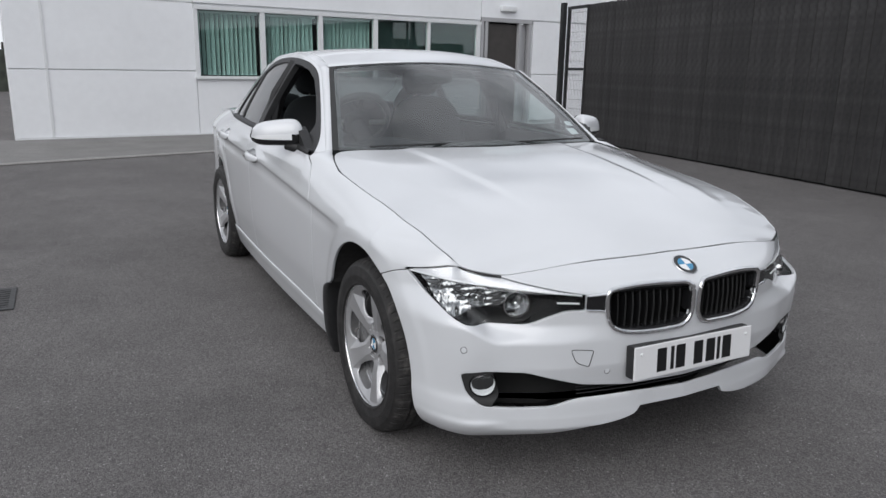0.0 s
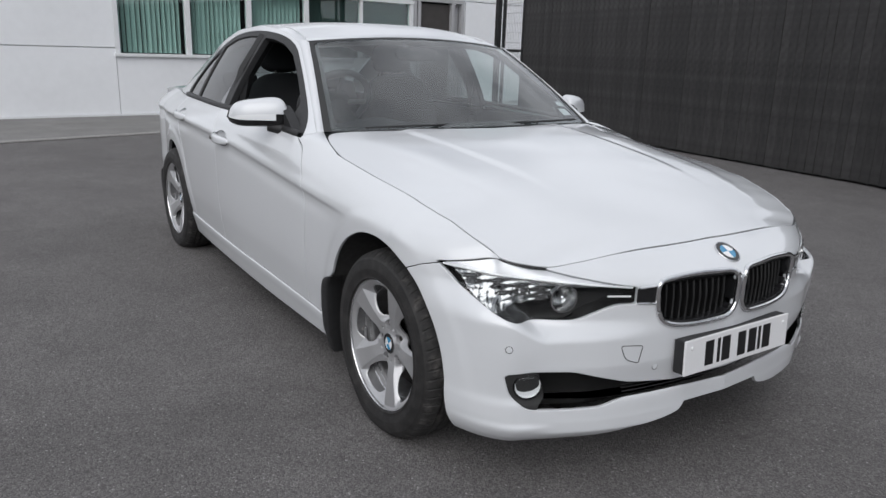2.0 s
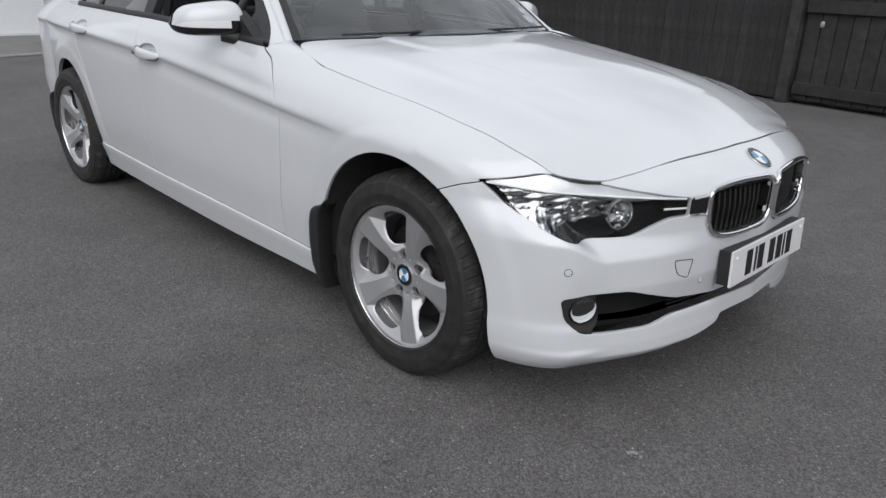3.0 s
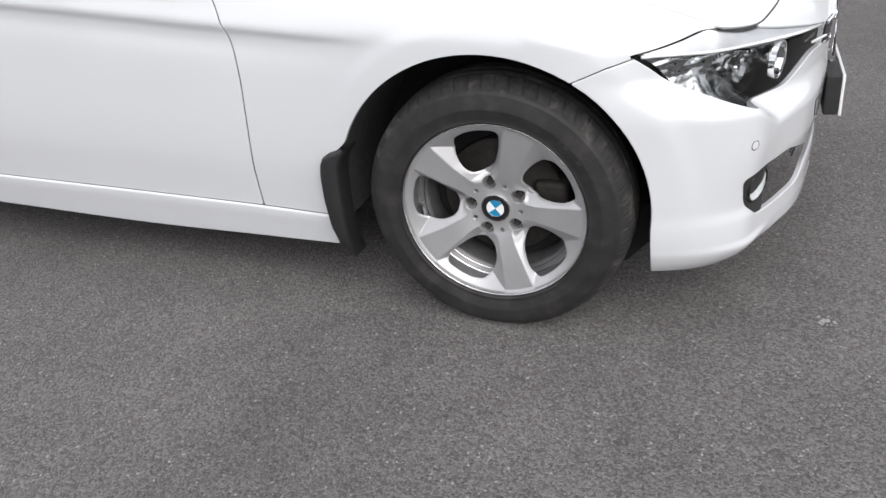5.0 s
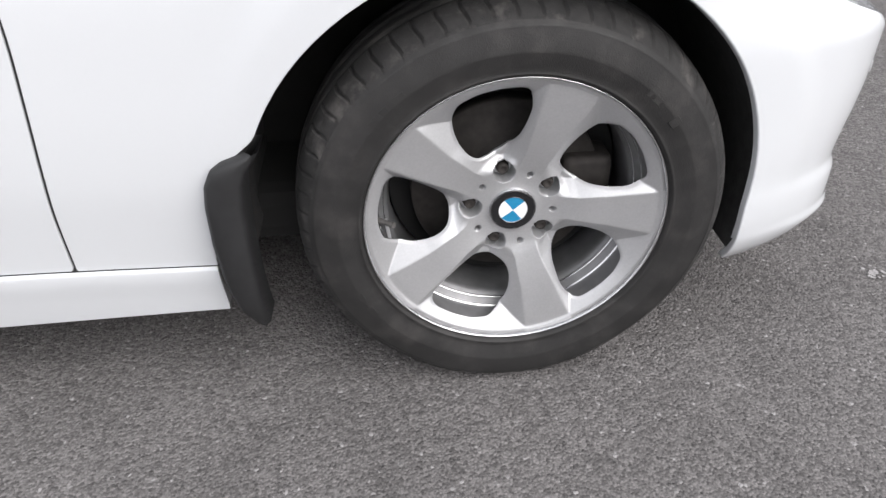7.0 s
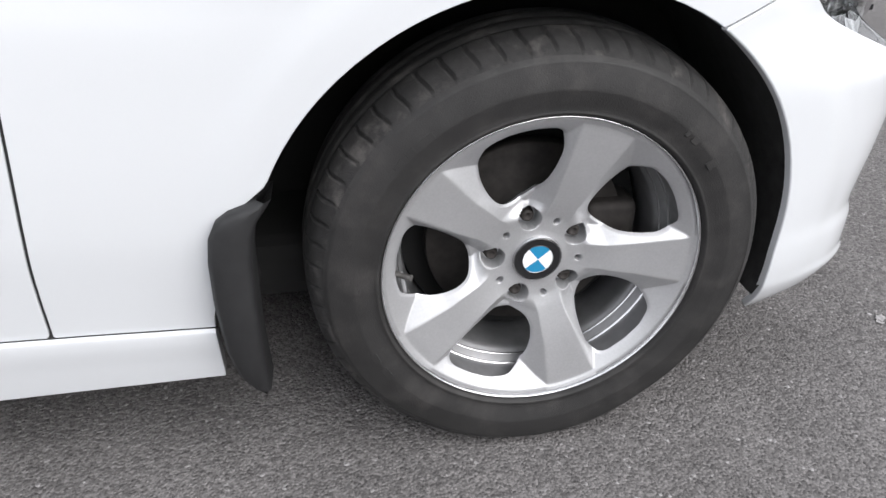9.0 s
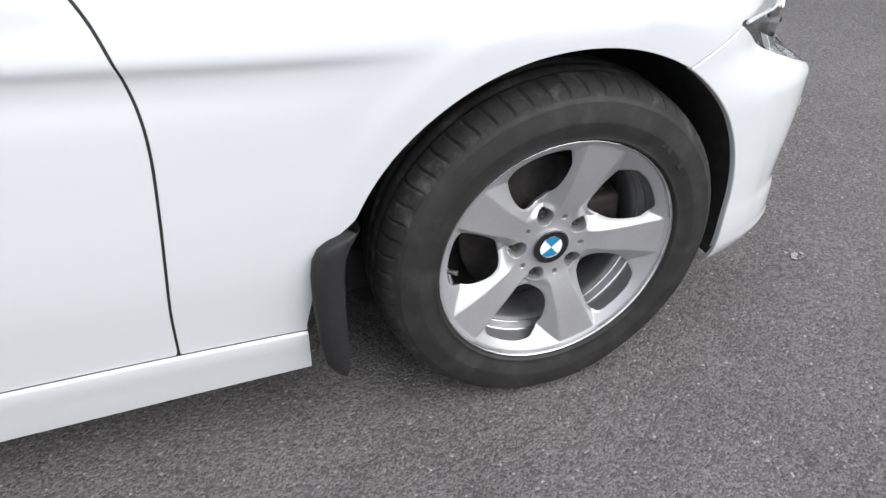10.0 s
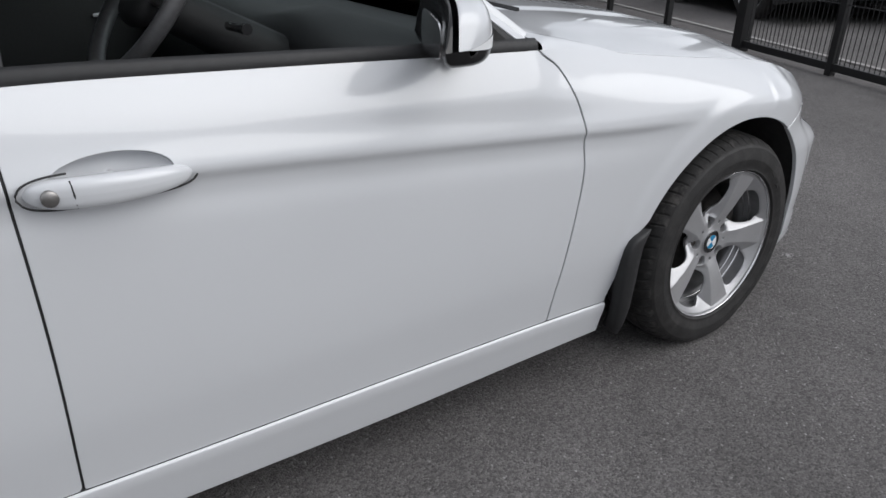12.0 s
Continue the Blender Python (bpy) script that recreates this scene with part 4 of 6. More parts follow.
    for j in range(11):
        w = 0.040 + 0.0262 * j
        zs = [z for z in np.linspace(0.515, 0.685, 60) if kidney_line(np.array([[0.7, w, z]]))[0] < -0.004]
        if len(zs) < 5:
            continue
        xf = np.array([np.interp(w, *(lambda q: (q[1][::-1], q[0][::-1]))(nose_point(np.linspace(1.2, 0.0, 60), np.full(60, z)))) for z in (zs[0], zs[len(zs) // 2], zs[-1])])
        bm = bmesh.new()
        pts = []
        for z, xx in zip((zs[0], zs[len(zs) // 2], zs[-1]), xf):
            pts.append([bm.verts.new(c) for c in ((xx - 0.026, -w - 0.0028, z), (xx - 0.022, -w, z), (xx - 0.026, -w + 0.0028, z), (xx - 0.055, -w + 0.004, z), (xx - 0.055, -w - 0.004, z))])
        for a, b in zip(pts, pts[1:]):
            for i in range(5):
                bm.faces.new((a[i], a[(i + 1) % 5], b[(i + 1) % 5], b[i]))
        part("grille_bar", bm, GRILLE_BLACK, kid, "", False, flip)
    # fog lamp
    fm = flip @ pose(0.578, -0.695, 0.366, 0, 0, -26) @ pose(0, 0, 0, 0, 90, 0) @ Matrix.Scale(0.86, 4)
    fog = part("fog_light", lathe([(0.0445, 0.002), (0.046, 0.006), (0.049, 0.006), (0.051, 0.001), (0.052, -0.03)], 40), GLOSS_BLACK, car, "round fog light in a black ring", True, fm)
    # the chrome reflector's sky reflection is painted as plain white
    part("fog_reflector", lathe([(0.006, -0.004), (0.025, -0.003), (0.038, -0.001), (0.0448, 0.003)], 18), WHITE, fog, "white disc in place of the reflector's shine", False, fm)
    part("fog_lens", lathe([(0.0, 0.014), (0.02, 0.0125), (0.036, 0.008), (0.0445, 0.003)], 32), LENS_GLASS, fog, "", True, fm)
    part("fog_bulb", blob(0.010, 0.013, 0.008, 2.2, 14, 8), CHROME, fog, "", True, fm @ pose(0, 0, -0.01))
intake_r = keep(nose_only, lambda v: v[:, Y] - 0.0005)
# backing sheet: the opening's deep shade is painted as near-black
put("lower_intake", two_sides(offset(only(intake_r, intake_line, -0.03), -0.115)), DARK, car, "lower air intake with a shade-black backing")
for j in range(3):
    z = 0.313 + 0.010 * j
    pts = [(float(nose_point(t, z)[0]) - 0.03, float(nose_point(t, z)[1]) * s, z) for s, seq in ((-1, np.linspace(0.45, 0.02, 12)), (1, np.linspace(0.02, 0.45, 12))) for t in seq]
    part("intake_bar", tube(pts, 0.002, 6), BLACK_PLASTIC, car)
# unseen black block added so that the nose openings look deep and shaded
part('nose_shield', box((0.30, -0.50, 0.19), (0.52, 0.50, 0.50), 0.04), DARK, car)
# number plate with plain bars
plate_pose = pose(0.776, 0, 0.430, 0, -3, 0)
plate = part("number_plate", box((-0.004, -0.26, -0.0555), (0.004, 0.26, 0.0555), 0.003), PLATE_WHITE, car, "white number plate with dark characters blanked to bars", m=plate_pose)
part("plate_plinth", box((-0.04, -0.259, -0.053), (-0.0045, 0.259, 0.053), 0.004), BLACK_PLASTIC, car, "black plate holder", m=plate_pose)
for y in (-0.148, -0.103, -0.067, 0.012, 0.067, 0.104, 0.142):
    wd = 0.020 if y not in (-0.103, 0.104) else 0.007
    part("plate_bar", box((0.0035, y - wd, -0.0395), (0.0052, y + wd, 0.0395), 0.0008), PLATE_BLACK, plate, m=plate_pose)
for y in (-0.232, 0.232):
    part("plate_screw", lathe([(0.0, 0.004), (0.005, 0.003), (0.006, 0.0)], 14), PLATE_WHITE, plate, "", True, plate_pose @ pose(0.004, y, 0.03, 0, 90, 0))


def roundel(r, parent, m, ring=0.36, name="badge"):
    """A round enamel badge: dark ring, quartered blue and white centre, silver rim."""
    b = part(name, lathe([(r * 0.99, -0.004), (r, 0.001), (r * 0.96, 0.0025), (r * 0.93, 0.002), (r * 0.92, 0.0015)], 48), BRUSHED, parent, "round enamel badge", True, m)
    part("badge_ring", lathe([(r * 0.92, 0.0012), (r * (1 - ring) + 0.001, 0.002), (r * (1 - ring), 0.0018)], 48), GLOSS_BLACK, b, "", True, m)
    for q in range(4):
        bm = bmesh.new()
        c = bm.verts.new((0, 0, 0.003))
        arc = [bm.verts.new((r * (1 - ring) * math.cos(math.pi / 2 * (q + i / 8)), r * (1 - ring) * math.sin(math.pi / 2 * (q + i / 8)), 0.0022)) for i in range(9)]
        for i in range(8):
            bm.faces.new((c, arc[i], arc[i + 1]))
        part("badge_quarter", bm, BLUE if q % 2 else WHITE, b, "", True, m)
    return b


bx, _ = nose_point(np.array([0.0]), np.array([0.708]))
roundel(0.044, car, pose(float(bx[0]) + 0.004, 0.006, 0.709) @ pose(0, 0, 0, 0, 31, 0) @ pose(0, 0, 0, 0, 0, 90), name="bonnet_badge")
for w, z in ((0.757, 0.484), (0.315, 0.398), (-0.315, 0.398), (-0.757, 0.484)):
    th = np.linspace(0.0, 1.5, 300)
    px, pw = nose_point(th, np.full(300, z))
    k = int(np.argmin(np.abs(pw - abs(w))))
    g = np.array([px[k + 1] - px[k - 1], pw[k + 1] - pw[k - 1]])
    yaw = math.degrees(math.atan2(-g[0], g[1]))
    sm = pose(px[k], -pw[k] if w > 0 else pw[k], z, 0, 0, -yaw if w > 0 else yaw) @ pose(0, 0, 0, 0, 90, 0)
    part("parking_sensor", lathe([(0.0, 0.0015), (0.0085, 0.0012), (0.0095, 0.0002)], 24), PAINT, bumper, "round white parking sensor", True, sm)
    part("sensor_gap", lathe([(0.0094, 0.0006), (0.0112, 0.0006)], 24), RUBBER_SEAL, bumper, "", False, sm)
# towing-eye cover outline
tow = rounded([(0.372, 0.474), (0.448, 0.482), (0.430, 0.436), (0.384, 0.420)], [0.008, 0.012, 0.02, 0.008])
part("towing_eye_outline", tube([(nose_at(a, b) + 0.0004, -a, b) for a, b in tow], 0.0013, 5, True), RUBBER_SEAL, bumper, "thin outline of a round-cornered cover")

# ---- underside, wheel arches ----
part("underbody", box((-3.45, -0.70, 0.20), (0.36, 0.70, 0.30), 0.03), DARK, car, "dark underbody")
for ax in (0.0, AXLE):
    for s in (-1, 1):
        rows = []
        for a in np.linspace(radians(-17), radians(190), 40):
            lx, lz = ax - (0.013 if ax == 0 else 0) + 0.392 * math.cos(a), 0.323 + 0.392 * math.sin(a)
            rows.append([(lx, s * w, lz) for w in (body_w(lx, max(0.2, lz)) - 0.006, 0.76, 0.66, 0.50)])
        put("arch_liner", sheet(np.array(rows)), LINER, car, "black wheel arch liner")
        # disc that closes the arch, the well's shade put into its black
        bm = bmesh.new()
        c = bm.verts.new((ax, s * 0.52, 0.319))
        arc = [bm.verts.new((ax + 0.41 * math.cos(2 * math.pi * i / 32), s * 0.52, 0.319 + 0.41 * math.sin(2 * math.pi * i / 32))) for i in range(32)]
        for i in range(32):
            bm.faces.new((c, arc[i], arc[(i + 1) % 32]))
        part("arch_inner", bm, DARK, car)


def mud_flap(cx, s, tuck=0.0):
    """A moulded flap that hangs behind the wheel."""
    rows = []
    for z, xo, xi, depth in ((0.140, -0.402, -0.392, 0.856), (0.152, -0.414, -0.392, 0.864), (0.185, -0.428, -0.392, 0.876), (0.24, -0.437, -0.392, 0.888), (0.32, -0.441, -0.391, 0.894), (0.385, -0.439, -0.388, 0.896), (0.418, -0.434, -0.383, 0.896), (0.438, -0.424, -0.375, 0.896), (0.450, -0.408, -0.366, 0.895), (0.458, -0.386, -0.360, 0.893), (0.464, -0.372, -0.356, 0.890)):
        depth -= tuck
        rows.append([(cx + xo, s * (depth - 0.035), z), (cx + xo - 0.002, s * (depth - 0.010), z), (cx + xo + 0.005, s * (depth - 0.002), z), (cx + (xo + xi) / 2, s * (depth + 0.002), z), (cx + xi - 0.006, s * (depth - 0.001), z), (cx + xi, s * (depth - 0.009), z), (cx + xi + 0.002, s * (depth - 0.06), z), (cx + xi - 0.010, s * (depth - 0.06), z)])
    g = np.array(rows)
    sh = sheet(g)
    k = len(g[0]) * 4 + 3
    put("mud_flap", sh if sh[1][k] @ np.array([0, s, 0]) > 0 else flipped(sh), BLACK_PLASTIC, car, "black moulded mud flap")


for s in (-1, 1):
    mud_flap(0.0, s, 0.006), mud_flap(AXLE, s, 0.062)

# ---- wheels ----
rim_profile = pchip([0.0, 0.035, 0.045, 0.06, 0.085, 0.12, 0.17, 0.20, 0.2135, 0.2165, 0.2215], [-0.003, -0.003, -0.004, -0.003, 0.004, 0.013, 0.022, 0.0265, 0.028, 0.030, 0.032])
HOLE = [(0.199, 43), (0.2035, 35), (0.2035, 26), (0.2025, 16.5), (0.196, 13), (0.172, 11.4), (0.146, 12.6), (0.119, 16), (0.103, 23), (0.095, 32), (0.095, 41), (0.101, 49), (0.116, 52.8), (0.138, 53.2), (0.161, 51.5), (0.181, 48.3), (0.191, 45.6)]


def hole_rule(k):
    return inside(rounded([(r * math.cos(radians(a - 72 * k)), r * math.sin(radians(a - 72 * k))) for r, a in HOLE], 0.010, 4), X, Z)


holes = [hole_rule(k) for k in range(5)]
rr_, pp_ = np.meshgrid(np.linspace(0.034, 0.2215, 112), np.linspace(0, 2 * math.pi, 481), indexing="ij")
flat = np.stack([rr_ * np.cos(pp_), 0 * rr_, rr_ * np.sin(pp_)], -1).reshape(-1, 3)
hd = np.min([h(flat) for h in holes], 0).reshape(rr_.shape)
ph = np.degrees(pp_)
drop = np.full(rr_.shape, 9.0)
for k in range(5):
    # each spoke is a flat blade between two creases; bevels fall from both creases to the openings
    ang = (ph + 72 * k + 180) % 360 - 180
    up_line = np.interp(rr_, [0.06, 0.10, 0.15, 0.2165], [14.0, 9.6, 8.8, 8.3])
    low_line = np.interp(rr_, [0.06, 0.09, 0.14, 0.2165], [-20.0, -14.0, -11.6, -11.8])
    up_fall, low_fall = np.radians(ang - up_line) * rr_, np.radians(low_line - ang) * rr_
    drop = np.minimum(drop, np.maximum(0, np.maximum(up_fall * 1.05, low_fall * 0.62)))
drop = np.minimum(drop, 0.024) * smooth(0.066, 0.088, rr_)
band = 0.0300 - np.clip(0.2165 - rr_, 0, 0.05) * 0.72
blade = rim_profile(rr_) - drop
height = np.where(rr_ > 0.17, np.maximum(blade, band), blade)
height = height - 0.0022 * (1 - smooth(0.0, 0.0035, hd)) ** 2 * (rr_ > 0.05)
for k in range(5):
    a = radians(103 - 72 * k)
    d = np.hypot(rr_ * np.cos(pp_) - 0.0635 * math.cos(a), rr_ * np.sin(pp_) - 0.0635 * math.sin(a))
    height = np.where(d < 0.0165, np.minimum(height, -0.002 - 0.026 * smooth(0.0165, 0.0145, d)), height)
    b = radians(67 - 72 * k)
    d = np.hypot(rr_ * np.cos(pp_) - 0.0615 * math.cos(b), rr_ * np.sin(pp_) - 0.0615 * math.sin(b))
    height = height - 0.014 * smooth(0.0050, 0.0036, d)
face = sheet(np.stack([rr_ * np.cos(pp_), -height, rr_ * np.sin(pp_)], -1))
face = face if face[1][:, Y].mean() < 0 else flipped(face)
for h in holes:
    face = cut(face, h)
face = hemmed(face, 0.008, 0.0004)
GROW = 1.018
face = (face[0] * np.array([GROW, 1, GROW]), face[1], face[2])


def sheet_of(bm):
    me = bpy.data.meshes.new("tmp")
    bmesh.ops.recalc_face_normals(bm, faces=bm.faces)
    bmesh.ops.triangulate(bm, faces=bm.faces)
    bm.to_mesh(me)
    bm.free()
    v, n, f = np.zeros(len(me.vertices) * 3), np.zeros(len(me.vertices) * 3), np.zeros(len(me.polygons) * 3, int)
    me.vertices.foreach_get("co", v), me.vertex_normals.foreach_get("vector", n), me.polygons.foreach_get("vertices", f)
    bpy.data.meshes.remove(me)
    return v.reshape(-1, 3), n.reshape(-1, 3), f.reshape(-1, 3)


def tyre_sheets():
    prof = [(0.2285, 0.028), (0.2293, 0.0372), (0.2312, 0.0400), (0.2325, 0.0440), (0.2355, 0.0450), (0.238, 0.0425), (0.246, 0.0455), (0.262, 0.0485), (0.2635, 0.0492), (0.266, 0.0487), (0.280, 0.0475), (0.292, 0.0435), (0.2935, 0.0445), (0.296, 0.042), (0.302, 0.037), (0.309, 0.030), (0.3155, 0.020), (0.3195, 0.006), (0.322, -0.010),
            (0.3225, -0.014), (0.316, -0.0155), (0.316, -0.022), (0.3235, -0.0235), (0.3245, -0.045), (0.317, -0.0465), (0.317, -0.054), (0.325, -0.0555), (0.325, -0.075), (0.317, -0.0765), (0.317, -0.084), (0.3235, -0.0855), (0.322, -0.105), (0.316, -0.125), (0.300, -0.148), (0.265, -0.162), (0.230, -0.157), (0.2165, -0.150)]
    n = 62 * 12
    g = np.zeros((n + 1, len(prof), 3))
    for i in range(n + 1):
        a = 2 * math.pi * i / n
        for j, (r, h) in enumerate(prof):
            slant = i + (0.30 * (18 - j) ** 2 if 13 <= j <= 18 else 0)
            groove = (slant % 12) < 1.0 and 15 <= j <= 18
            h = h - 0.001 if h > 0.012 else h
            rr = r * (1 + 0.015 * float(smooth(0.24, 0.30, r))) - (0.0045 if groove else 0)
            hh = h - (0.0030 if groove and j < 17 else 0)
            x, z = rr * math.cos(a), rr * math.sin(a)
            if z < -0.3155:
                z = -0.3155 - (z + 0.3155) * 0.02
            elif z < -0.24 and h > 0:
                hh += 0.006 * float(smooth(-0.24, -0.30, z)) * float(smooth(0.22, 0.28, r))
            g[i, j] = (x, -hh, z)
    s = sheet(g)
    return s if s[1][len(prof) * 10 + 6][1] < 0 else flipped(s)


tyre_sheet = tyre_sheets()
tread_rule = lambda v: 0.3045 - np.hypot(v[:, X], v[:, Z])
wheel_meshes = {
    "wheel": (mesh_of("wheel", face), ALLOY, "silver five-spoke alloy wheel"),
    "sidewall": (mesh_of("sidewall", cut(tyre_sheet, tread_rule)), TYRE, "black tyre sidewall"),
    "tread": (mesh_of("tread", keep(tyre_sheet, tread_rule)), TREAD, "worn tyre tread with shoulder grooves"),
}


def turned_mesh(name, profile, n=72, m=None):
    bm = lathe(profile, n, "y")
    if m is not None:
        bm.transform(m)
    return mesh_of(name, sheet_of(bm))


wheel_meshes["rim_lip"] = (turned_mesh("rim_lip", [(0.2250, 0.0310), (0.2258, 0.0365), (0.2272, 0.0378), (0.2290, 0.0368), (0.2296, 0.028), (0.223, 0.024)], 120), BRUSHED, "bright rim edge")
wheel_meshes["barrel"] = (turned_mesh("barrel", [(0.2135, 0.022), (0.2105, 0.012), (0.2082, -0.012), (0.2062, -0.020), (0.1990, -0.0220), (0.1982, -0.034), (0.1925, -0.036), (0.1905, -0.05), (0.187, -0.08), (0.193, -0.13), (0.203, -0.15)], 96), BARREL, "stepped rim barrel")
# thin rings of brighter metal draw the light that the step edges catch
for step_r, step_y in ((0.2066, -0.0192), (0.1986, -0.0330)):
    wheel_meshes["barrel_step" if step_y > -0.03 else "inner_step"] = (turned_mesh("barrel_step", [(step_r + 0.0004, step_y + 0.0014), (step_r - 0.0016, step_y), (step_r - 0.0020, step_y - 0.0018)], 96), BRUSHED, "step in the barrel, its glint put in as brighter metal")
wheel_meshes["brake_disc"] = (turned_mesh("brake_disc", [(0.06, -0.052), (0.083, -0.052), (0.086, -0.068), (0.150, -0.068), (0.152, -0.072), (0.152, -0.09), (0.09, -0.092)], 72), CAST_IRON, "rusty brake disc")
# black disc added behind the spokes in place of the wheel well's shade
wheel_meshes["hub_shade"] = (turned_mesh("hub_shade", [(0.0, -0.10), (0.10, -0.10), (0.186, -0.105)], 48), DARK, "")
caliper_bm = box((0.085, 0.045, -0.055), (0.165, 0.13, 0.055), 0.012)
wheel_meshes["caliper"] = (mesh_of("caliper", sheet_of(caliper_bm)), CAST_IRON, "brake caliper")
bolt_bm = lathe([(0.0, 0.0065), (0.0035, 0.0065), (0.0045, 0.010), (0.0075, 0.0105), (0.0095, 0.006), (0.0105, -0.004)], 20, "y")
bolt_mesh = mesh_of("wheel_bolt", sheet_of(bolt_bm))


def wheel(x, w, s):
    """One wheel; s is -1 on the right of the car, 1 on its left."""
    m = pose(x, s * w, HUB, 0, 0, 0 if s < 0 else 180)
    root = None
    for name, (me, mat, label) in wheel_meshes.items():
        ob = new(name, me)
        if not me.materials:
            me.materials.append(mat)
        tagged(ob, label)
        if root is None:
            root = ob
            root.parent = car
            root.matrix_local = m
        else:
            ob.parent = root
    for k in range(5):
        a = radians(103 - 72 * k)
        ob = new("wheel_bolt", bolt_mesh)
        if not bolt_mesh.materials:
            bolt_mesh.materials.append(CAST_IRON)
        ob.parent, ob.location = root, (0.0646 * math.cos(a), 0.024, 0.0646 * math.sin(a))
    cm = pose(0, 0.001, 0, 90, 0, 0) @ pose(0, 0, 0, 0, 0, 128)
    r = 0.0345
    part("cap_ring", lathe([(r, -0.004), (r, 0.001), (r * 0.95, 0.0025), (r * 0.9, 0.002), (r * 0.66, 0.0024), (r * 0.66, 0.001)], 48), GLOSS_BLACK, root, "dark centre cap ring", True, cm)
    part("cap_edge", lathe([(r * 1.06, -0.003), (r * 1.05, 0.0012), (r * 1.0, 0.0018), (r * 0.99, 0.0)], 48), BRUSHED, root, "thin bright cap edge", True, cm)
    part("cap_rim", lathe([(r * 0.665, 0.0015), (r * 0.65, 0.0034), (r * 0.625, 0.0018)], 48), BRUSHED, root, "", True, cm)
    for q in range(4):
        bm = bmesh.new()
        c = bm.verts.new((0, 0, 0.0032))
        arc = [bm.verts.new((r * 0.64 * math.cos(math.pi / 2 * (q + i / 8)), r * 0.64 * math.sin(math.pi / 2 * (q + i / 8)), 0.0022)) for i in range(9)]
        for i in range(8):
            bm.faces.new((c, arc[i], arc[i + 1]))
        part("cap_quarter", bm, BLUE if q % 2 else WHITE, root, "", True, cm)
    for k, (deg, rad, ln, ht) in enumerate(((36, 0.262, 0.013, 0.016), (46, 0.262, 0.012, 0.010), (49.5, 0.262, 0.006, 0.010), (128, 0.270, 0.020, 0.009), (133.5, 0.270, 0.012, 0.009), (138, 0.270, 0.014, 0.009), (205, 0.266, 0.016, 0.010), (212, 0.266, 0.018, 0.010), (300, 0.268, 0.014, 0.009), (306, 0.268, 0.018, 0.009))):
        t = radians(deg)
        part("sidewall_mark", box((-ht / 2, -0.0012, -ln / 2), (ht / 2, 0.0012, ln / 2), 0.0005), TYRE, root, "", False, pose(rad * math.cos(t), -0.0468, rad * math.sin(t), 0, -deg, 0))
    a = radians(183)
    part("tyre_valve", tube([(0.206 * math.cos(a), 0.012, 0.206 * math.sin(a)), (0.196 * math.cos(a), 0.004, 0.196 * math.sin(a)), (0.183 * math.cos(a), -0.006, 0.183 * math.sin(a))], [0.0055, 0.0042, 0.0050], 10), STEEL, root, "short tyre valve", True)
    part("balance_weight", box((-0.0025, -0.004, -0.018), (0.0025, 0.004, 0.018), 0.001), SATIN, root, "stuck-on wheel weight", False, pose(0.1945 * math.cos(radians(188)), 0.010, 0.1945 * math.sin(radians(188)), 0, -8, 0))


wheel(0.0, 0.830, -1), wheel(0.0, 0.830, 1), wheel(AXLE, 0.812, -1), wheel(AXLE, 0.812, 1)

# ---- door mirrors ----
def mirror_shell(lo, hi, back, grow=0.0, drop=0.0):
    """Swept housing from the root to the tip; lo and hi are angles round its section."""
    g = []
    for u in np.linspace(0, 1, 30):
        end = max(1e-4, 1 - abs(2 * u - 1) ** 6.0) ** 0.5
        up, dn = (0.092 - 0.030 * u ** 1.8) * end + grow, 0.036 * end + grow
        cx, dx = -0.985 - 0.085 * u ** 1.6, 0.072 * end * (1 - 0.25 * u) + grow
        row = []
        for a in np.linspace(lo, hi, 29):
            c, sn = math.cos(a), math.sin(a)
            fx = dx * abs(c) ** 0.8 if c > 0 else -back * abs(c) ** 0.35
            row.append((cx + fx, -(0.792 + 0.220 * u), 0.995 - drop + (up if sn > 0 else dn) * math.copysign(abs(sn) ** 0.75, sn)))
        g.append(row)
    sh = sheet(np.array(g))
    mid = np.array(g).mean((0, 1))
    return sh if ((sh[0] - mid) * sh[1]).sum() > 0 else flipped(sh)


